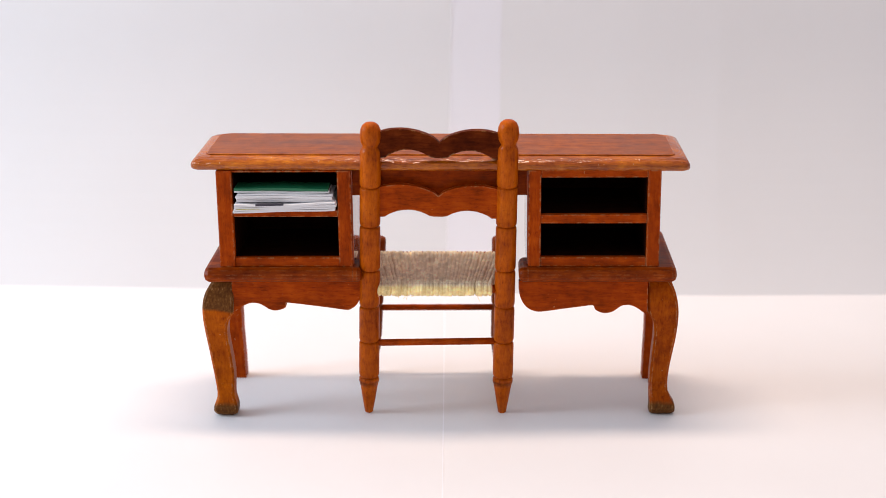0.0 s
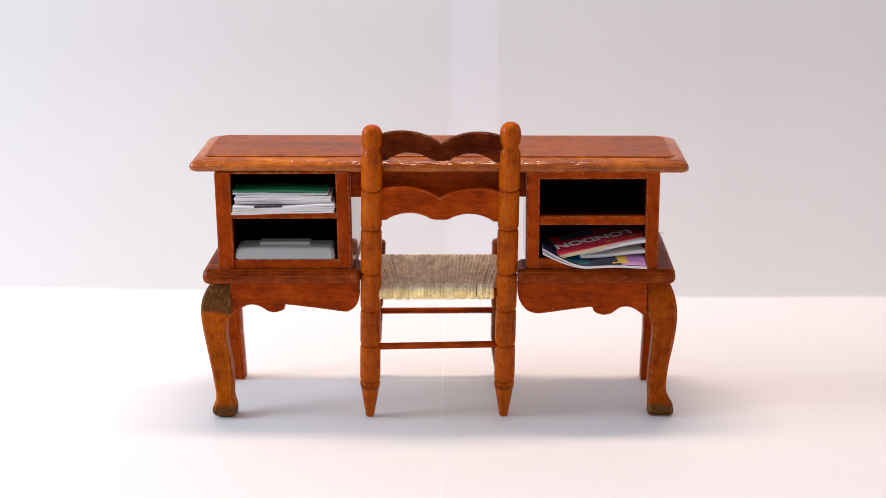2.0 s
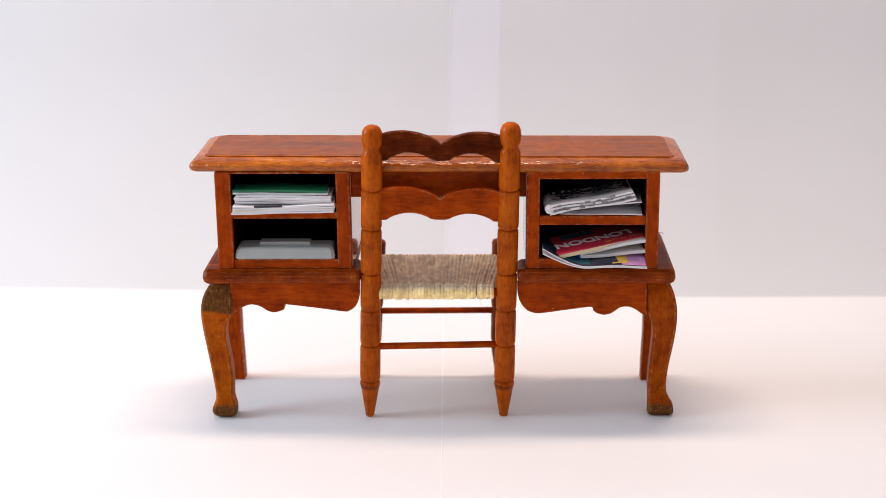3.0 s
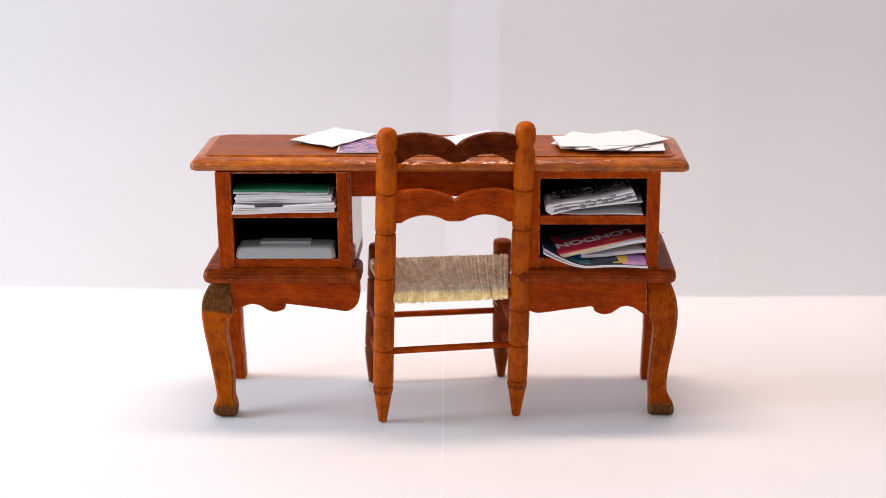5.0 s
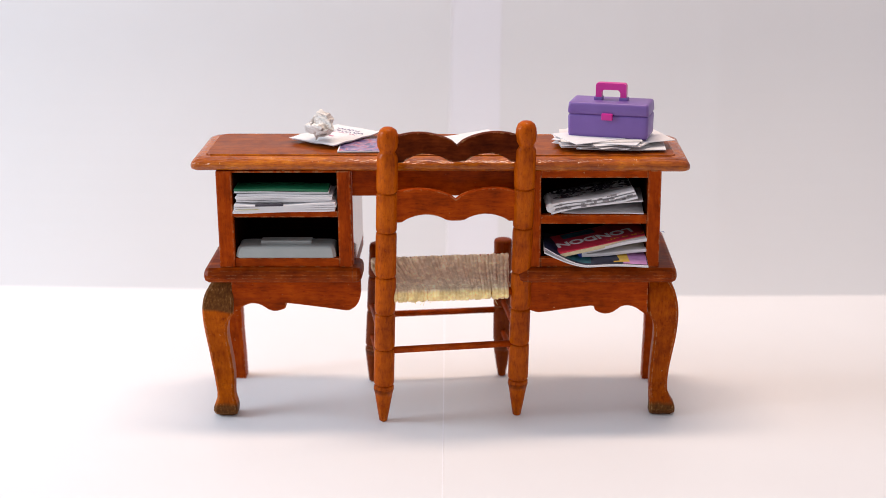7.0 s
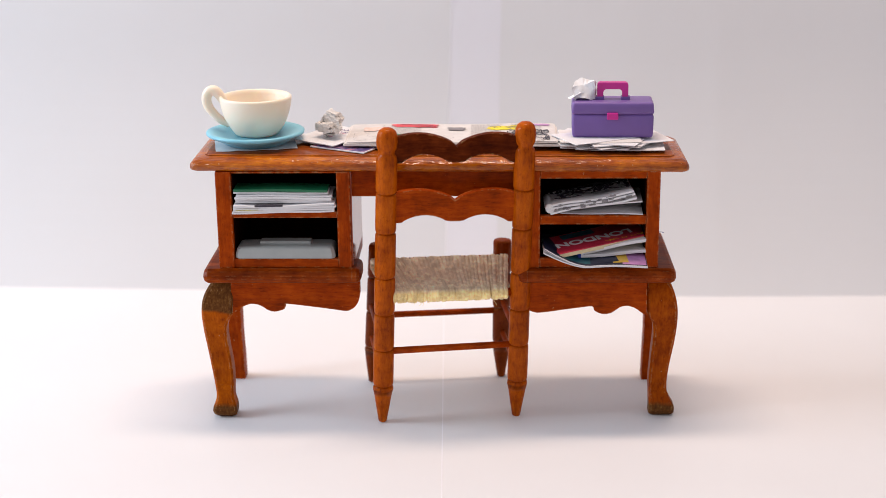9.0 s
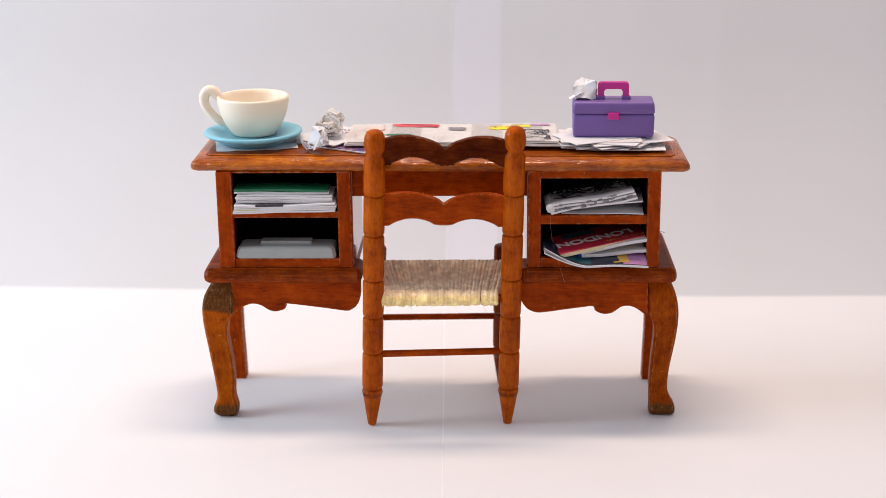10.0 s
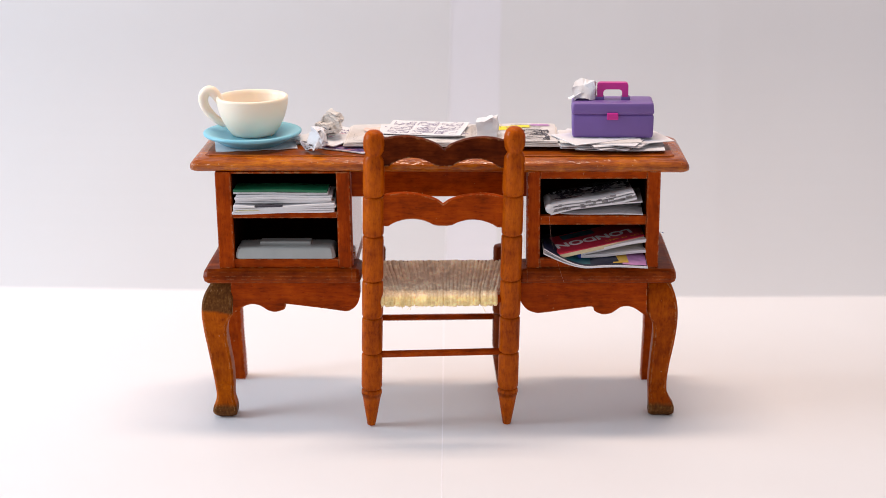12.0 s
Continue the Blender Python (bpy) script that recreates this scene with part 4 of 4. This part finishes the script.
# ---------- newspapers on the desktop ----------
def newspaper():
    t = thing("open_newspaper", "thick open newspaper spread flat across the desktop", "newspaper")
    rng = random.Random(31)
    for i in range(4):
        ph = rng.uniform(0, 6)
        lift = lambda x, y, p=ph, i=i: 0.0003 * i + 0.00015 * math.sin(x * 180 + p) + 0.5 * y * y
        part("page", sheet(0.0575 - 0.0006 * i, 0.0235 - 0.0004 * i, lift, 0.00026, 26, 8), paper_grey if i % 2 else paper_warm, t)
    top = lambda x, y: 0.0009 + 0.00015 * math.sin(x * 180 + ph) + 0.5 * y * y
    body = []
    for x0 in (-0.017, 0.005, 0.016):
        body += text_lines(rng, x0, x0 + 0.0085, -0.0105, 0.0105, 0.00095, 0.34, 0.0007)
    part("print", marks(body, top, 0.00034, 0, 2), ink_faint, t, "faint columns of print")
    part("print", squiggles(doodles(rng, [(0.0205, -0.0035, 0.011, 0.012)], 36, 0.0008), 0.0003, top, 0.00040), ink, t, "black line drawing")
    part("print", squiggles(doodles(rng, [(0.003, -0.006, 0.016, 0.009), (-0.0225, 0.0, 0.008, 0.018)], 12, 0.0006), 0.00016, top, 0.00040), ink_faint, t, "grey line drawing")
    for x, y, w, d, over, mat, label in ((-0.0105, 0.0078, 0.0135, 0.0042, 0.00042, red_print, "red headline panel"), (-0.0145, -0.0035, 0.0085, 0.0020, 0.00042, green_print, "green panel"),
                                         (0.0135, 0.0050, 0.0085, 0.0052, 0.00042, yellow_print, "yellow headline blot"), (0.0185, 0.0066, 0.0060, 0.0030, 0.00046, yellow_print, "yellow headline blot"),
                                         (0.0010, 0.0045, 0.0052, 0.0040, 0.00044, ink_grey, "grey picture"), (0.0240, 0.0085, 0.0058, 0.0026, 0.00044, lilac_print, "lilac picture"),
                                         (-0.0215, 0.0040, 0.0060, 0.0050, 0.00044, skin_faint, "pale tan picture")):
        part("print", ragged(rng, x, y, w, d, top, over), mat, t, label)
    part("print", marks([(-0.0105, 0.0084, 0.0090, 0.0008), (-0.0080, 0.0068, 0.006, 0.0007)], top, 0.00050, -3, 6), crimson, t, "darker red lettering bars")
    part("print", squiggles(doodles(rng, [(0.0140, 0.0050, 0.0075, 0.0038)], 8, 0.0006), 0.00022, top, 0.00054), ink_grey, t, "grey lettering strokes")
    return t


def text_page():
    lift = curl(0.8, 0.6, 1.0, 300)
    t = paper_sheet(0.0232, 0.0150, "white news page with large black handwriting-like lettering", paper, lift, "news_page")
    rng = random.Random(41)
    lines = []
    for y in (-0.0052, -0.0020, 0.0014, 0.0046):
        lines += script(rng, -0.0100, 0.0098, y, 0.0017)
    part("print", squiggles(lines, 0.00032, lift, 0.00022), ink_violet, t, "dark scrawled lettering")
    return t


def comic_page():
    lift = curl(1.2, 0.9, 1.0, 260)
    t = paper_sheet(0.0215, 0.0170, "white newspaper cutting with small violet picture strips", paper, lift, "news_cutting")
    rng = random.Random(51)
    frames = [(cx, cy, 0.0056, 0.0040) for cx in (-0.0068, -0.0002, 0.0064) for cy in (-0.0052, 0.0, 0.0052)]
    part("print", squiggles(doodles(rng, frames, 12, 0.0005), 0.00018, lift, 0.00022), ink_violet, t, "violet picture strips")
    return t


def folded_wedge(label, low, high, flap, seed, rough=0.0005):
    """A small paper folded into a wedge between two rings of corners, with a loose flap (w, d, x, y, z, slope)."""
    t = thing("folded_note", label, "paper")
    bm = bmesh.new()
    va, vb = [bm.verts.new(p) for p in low], [bm.verts.new(p) for p in high]
    n = len(low)
    bm.faces.new(va[::-1])
    bm.faces.new(vb)
    for i in range(n):
        bm.faces.new((va[i], va[(i + 1) % n], vb[(i + 1) % n], vb[i]))
    bmesh.ops.subdivide_edges(bm, edges=bm.edges, cuts=4, use_grid_fill=True)
    bmesh.ops.triangulate(bm, faces=bm.faces)
    for v in bm.verts:
        v.co += rough * noise.noise_vector(v.co * 420 + Vector((seed, 0, 0)))
    bottom = min(v.co.z for v in bm.verts)
    bmesh.ops.translate(bm, verts=bm.verts, vec=(0, 0, -bottom))
    part("note", bm, paper, t)
    w, d, x, y, z, slope = flap
    part("flap", sheet(w, d, lambda px, py: z + slope * px + 0.0002 * math.sin(px * 1500), 0.00012, 6, 4), paper, t).matrix_basis = pose(x, y, 0)
    return t


def tented_paper():
    return folded_wedge("small white paper note folded into a wedge",
                        [(-0.0028, -0.002, 0.0), (0.0022, -0.0024, 0.0), (0.0030, 0.0016, 0.0002), (-0.0024, 0.0020, 0.0)],
                        [(-0.0030, -0.0012, 0.0040), (0.0024, -0.0006, 0.0048), (0.0032, 0.0014, 0.0052), (-0.0026, 0.0016, 0.0042)],
                        (0.0030, 0.0034, 0.0, 0.0, 0.0047, 0.3), 0)


def paper_wad():
    return folded_wedge("crumpled white paper wad lying on the toy case",
                        [(-0.0028, -0.0018, 0.0), (0.0010, -0.0026, 0.0), (0.0032, -0.0010, 0.0), (0.0030, 0.0018, 0.0), (-0.0026, 0.0018, 0.0)],
                        [(-0.0034, -0.0012, 0.0030), (-0.0004, -0.0006, 0.0036), (0.0022, -0.0018, 0.0048), (0.0036, 0.0008, 0.0043), (-0.0012, 0.0016, 0.0052)],
                        (0.0034, 0.0030, -0.0026, -0.0008, 0.0012, 0.45), 7, 0.0007)


def stray_hair():
    t = thing("stray_hair", "fine brown stray hair hanging before the open shelves", "hair")
    path = smooth_path([(0.0, 0.0, 0.0), (0.0006, -0.0012, -0.0060), (0.0022, -0.0020, -0.0120), (0.0040, -0.0022, -0.0175)], 6)
    part("strand", tube(path, 0.000022, 5), skin_print, t, "", True)
    return t


# ---------- plastic things ----------
def rounded_ring(w, d, z, c, inset=0.0):
    x, y, c = w / 2 - inset, d / 2 - inset, max(c - inset * 0.5, 0.0002)
    out = []
    for sx, sy, a0 in ((1, -1, -90), (1, 1, 0), (-1, 1, 90), (-1, -1, 180)):
        for k in range(4):
            a = radians(a0 + 30 * k)
            out.append((sx * (x - c) + c * math.cos(a), sy * (y - c) + c * math.sin(a), z))
    return out


def case():
    t = thing("toy_tool_case", "purple plastic toy case with magenta handle standing on papers", "toy case")
    w, d = 0.0216, 0.0100
    part("body", rings([rounded_ring(w, d, z, 0.0007, i) for z, i in ((0.0, 0.0006), (0.0004, 0.0002), (0.001, 0.0001), (0.0056, 0.0), (0.0060, 0.0002), (0.0062, 0.0006))]), purple_plastic, t, "", True)
    lid = part("lid", rings([rounded_ring(w, d, z, 0.0008, i) for z, i in ((0.0061, 0.0006), (0.0064, 0.0001), (0.0068, -0.0001), (0.0088, 0.0001), (0.0092, 0.0002), (0.0094, 0.0005), (0.0095, 0.0010))]), purple_plastic, t, "purple lid", True)
    bow = [(-0.0041, 0.0098), (-0.0041, 0.0134), (-0.0039, 0.0139), (-0.0034, 0.0141), (0.0034, 0.0141), (0.0039, 0.0139), (0.0041, 0.0134), (0.0041, 0.0098),
           (0.0025, 0.0098), (0.0025, 0.0116), (0.0022, 0.0121), (0.0018, 0.0123), (-0.0018, 0.0123), (-0.0022, 0.0121), (-0.0025, 0.0116), (-0.0025, 0.0098)]
    part("handle", plate(bow, -0.0010, 0.0010, 0.0003), pink_plastic, t, "magenta handle")
    for s in (-1, 1):
        part("handle_lug", box(s * 0.0034 - 0.0012, s * 0.0034 + 0.0012, -0.0011, 0.0011, 0.0090, 0.0104, 0.0003), purple_plastic, t)
    part("clasp", box(-0.0016, 0.0014, -0.0058, -0.0048, 0.0050, 0.0068, 0.0003), pink_plastic, t, "magenta clasp")
    return t


def saucer():
    t = thing("saucer", "light blue plastic toy saucer", "saucer")
    prof = [(0.0076, 0.0), (0.0082, 0.0002), (0.0092, 0.0008), (0.0112, 0.0019), (0.0127, 0.0025), (0.0132, 0.0029), (0.0132, 0.0034), (0.0126, 0.0036), (0.0112, 0.0033), (0.0092, 0.0025), (0.0074, 0.0018), (0.0004, 0.0018)]
    part("plate", lathe(prof, 48), blue_plastic, t, "", True)
    return t


def cup():
    t = thing("tea_cup", "cream plastic toy tea cup, empty, on a blue saucer", "cup")
    prof = [(0.0052, 0.0), (0.0058, 0.0002), (0.0063, 0.0008), (0.0074, 0.0024), (0.0085, 0.0046), (0.0092, 0.0068), (0.0096, 0.0088), (0.0097, 0.0098), (0.0097, 0.0103), (0.0093, 0.0106), (0.0088, 0.0104),
            (0.0086, 0.0094), (0.0081, 0.0074), (0.0071, 0.0050), (0.0058, 0.0030), (0.0040, 0.0021), (0.0003, 0.0019)]
    part("bowl", lathe(prof, 48), cream_plastic, t, "", True)
    path = [(-0.0086, 0, 0.0088), (-0.0094, 0, 0.0100), (-0.0102, 0, 0.0111), (-0.0112, 0, 0.0118), (-0.0123, 0, 0.0119), (-0.0133, 0, 0.0113), (-0.0139, 0, 0.0102), (-0.0139, 0, 0.0088),
            (-0.0133, 0, 0.0073), (-0.0122, 0, 0.0059), (-0.0108, 0, 0.0046), (-0.0092, 0, 0.0035), (-0.0072, 0, 0.0027)]
    path = smooth_path([(-0.0088 + 0.88 * (x + 0.0088), y, z) for x, y, z in path], 4)
    fat = [0.9, 1.0, 1.1, 1.15, 1.15, 1.15, 1.1, 1.05, 1.0, 0.95, 0.9, 0.85, 0.8]
    fat = [f[0] for f in smooth_path([(f,) for f in fat], 4)]
    part("handle", tube(path, 0.00125, 14, fat), cream_plastic, t, "looped cream handle", True)
    return t


# ---------- build ----------
build_set()
desk()
CHAIR = chair()
left_papers()
DEVICE, MAGAZINE, BLUE, GUIDE = grey_device(), colour_magazine(), blue_booklet(), red_guide()
FOLDED, FOLDED_LEAF = folded_sheet()
NEWSROLL = folded_newspaper()
CARD, LETTER = picture_card(), written_sheet()
SHEET_A = paper_sheet(0.0185, 0.0150, "plain white sheet lying across the desktop", None, curl(0.5, 0.8))
SHEET_B = paper_sheet(0.0200, 0.0140, "white sheet lying at the back of the desktop", None, curl(1.0, 0.5))
STACK_ONE = loose_sheets(6, 5, 0.0230, 0.0145, 0.0739, 0.0034, 0.0012, "white sheet in an untidy pile on the desktop", "untidy paper pile")
STACK_TWO = loose_sheets(6, 9, 0.0230, 0.0145, 0.0750, 0.0046, 0.0014, "white sheet on top of an untidy pile on the desktop", "untidy paper pile")
BALL_ONE = paper_ball("tightly crumpled off-white paper ball", crumple(19, 0.028, 0.0050, 10, 60, 0.84), paper_warm)
BALL_TWO = paper_ball("small crumpled white paper ball", crumple(6, 0.020, 0.0042, 9, 84, 0.85), paper)
TISSUE = paper_wad()
CASE, SAUCER, CUP = case(), saucer(), cup()
MAT_SHEET = paper_sheet(0.0216, 0.0150, "white sheet under the saucer", None, curl(0.3, 0.3))
HAIR = stray_hair()
NEWS, PAGE, COMIC, NOTE = newspaper(), text_page(), comic_page(), tented_paper()

WAIT = [0]


def placed(ob, *steps):
    """Hand-animated: the thing waits on the card beside the set, then stands in each pose from its time on."""
    first = steps[0][1]
    if steps[0][0] > 0:
        k = WAIT[0]
        WAIT[0] += 1
        aside = Matrix.Translation((0.34 + 0.07 * (k % 6), -0.04 - 0.06 * (k // 6), 0.0006)) @ first.to_3x3().to_4x4()
        steps = ((0.0, aside), *steps)
    walk(ob, held(steps))


def motions():
    placed(CHAIR, (0.0, pose(-0.00148, 0.00538, 0, 0, 0.43, 0.86)), (0.25, pose(-0.00074, 0.00402, 0, 0, 0.47, 1.58)), (4.25, pose(0.00275, 0.0018, 0, 0, 0.31, 7.46)),
           (9.75, pose(0.0, -0.00211, 0, 0, 0.46, 2.54)))
    placed(MAGAZINE, (0.25, pose(0.0414, 0.0050, 0.0466, 3)))
    placed(BLUE, (0.75, pose(0.0473, 0.0078, 0.0478, 2, -3, 5)))
    placed(GUIDE, (1.25, pose(0.0424, 0.0060, 0.0494, 0, -8, 15)))
    placed(DEVICE, (1.75, pose(-0.0404, 0.0094, 0.0464, 0, 0, 0)))
    placed(FOLDED, (2.25, pose(0.0385, 0.0095, 0.0582, 0, 0, 0)), (2.75, pose(0.0436, 0.0100, 0.0582, 0, 0, -3)))
    hinge = lambda a, b: Matrix.Translation((-0.01075, 0, 0.0004)) @ pose(0, 0, 0, -b, -a) @ Matrix.Translation((0.01075, 0, 0))
    walk(FOLDED_LEAF, held([(0.0, hinge(16, 5)), (2.75, hinge(7, 3))]))
    placed(NEWSROLL, (2.75, pose(0.0407, 0.0053, 0.0608, 0, -9.5, 2)))
    on = 0.0739
    placed(CARD, (3.25, pose(-0.0180, 0.0126, on)), (7.75, pose(-0.0232, 0.0148, on, 0, 0, -28)))
    placed(SHEET_A, (3.25, pose(-0.0287, 0.0213, on + 0.0006, 0, 0, 54)), (5.25, pose(-0.0278, 0.0190, on + 0.0013) @ pose(0, 0, 0, -5.5) @ pose(0, 0, 0, 0, 0, -39)), (5.75, pose(-0.0285, 0.0213, on + 0.0006, 0, 0, 54)))
    placed(SHEET_B, (3.75, pose(0.0090, 0.0200, on, 0, 0, 35)))
    for s, (x, y, z, a) in STACK_ONE:
        placed(s, (3.75, pose(0.0455 + x, 0.0150 + y, z, 0, 0, a)))
    for s, (x, y, z, a) in STACK_TWO:
        placed(s, (5.75, pose(0.0472 + x, 0.0150 + y, z, 0, 0, a)))
    placed(BALL_ONE, (5.25, pose(-0.0100, 0.0195, on + 0.0083, 180, 0, 90)), (5.75, pose(-0.0092, 0.0205, on + 0.0083, 180, 0, 125)), (6.75, pose(-0.0310, 0.0150, on + 0.0094, 180, 0, 70)),
           (7.75, pose(-0.0286, 0.0200, on + 0.0088, 180, 0, 62)))
    placed(LETTER, (5.75, pose(-0.0284, 0.0214, on + 0.0010, 0, 0, 54)))
    placed(CASE, (6.25, pose(0.0461, 0.0165, 0.0759, 0, 0, -15)), (8.25, pose(0.0466, 0.0170, 0.0762, 0, 0, -2)))
    placed(MAT_SHEET, (7.25, pose(-0.0494, 0.0158, on, 0, 0, 11)))
    placed(SAUCER, (7.25, pose(-0.0494, 0.0168, on + 0.0002)), (9.25, pose(-0.0502, 0.0168, on + 0.0002)))
    placed(CUP, (7.25, pose(-0.0494, 0.0195, on + 0.0021)), (9.25, pose(-0.0503, 0.0195, on + 0.0021)))
    placed(NEWS, (7.75, pose(0.0037, 0.0205, on + 0.0008, 0, 0, 0)))
    placed(TISSUE, (8.25, pose(0.0391, 0.0172, 0.0856)))
    placed(BALL_TWO, (9.25, pose(-0.0324, 0.0068, on)))
    placed(PAGE, (10.25, pose(-0.0045, 0.0215, on + 0.0023, 0, 0, 1)))
    placed(COMIC, (11.25, pose(-0.0035, 0.0225, on + 0.0027, 0, 0, -8)))
    placed(HAIR, (9.75, pose(0.0294, 0.0, 0.0580)))
    placed(NOTE, (11.75, pose(0.0132, 0.0165, on + 0.0020, 0, 0, 8)))


motions()
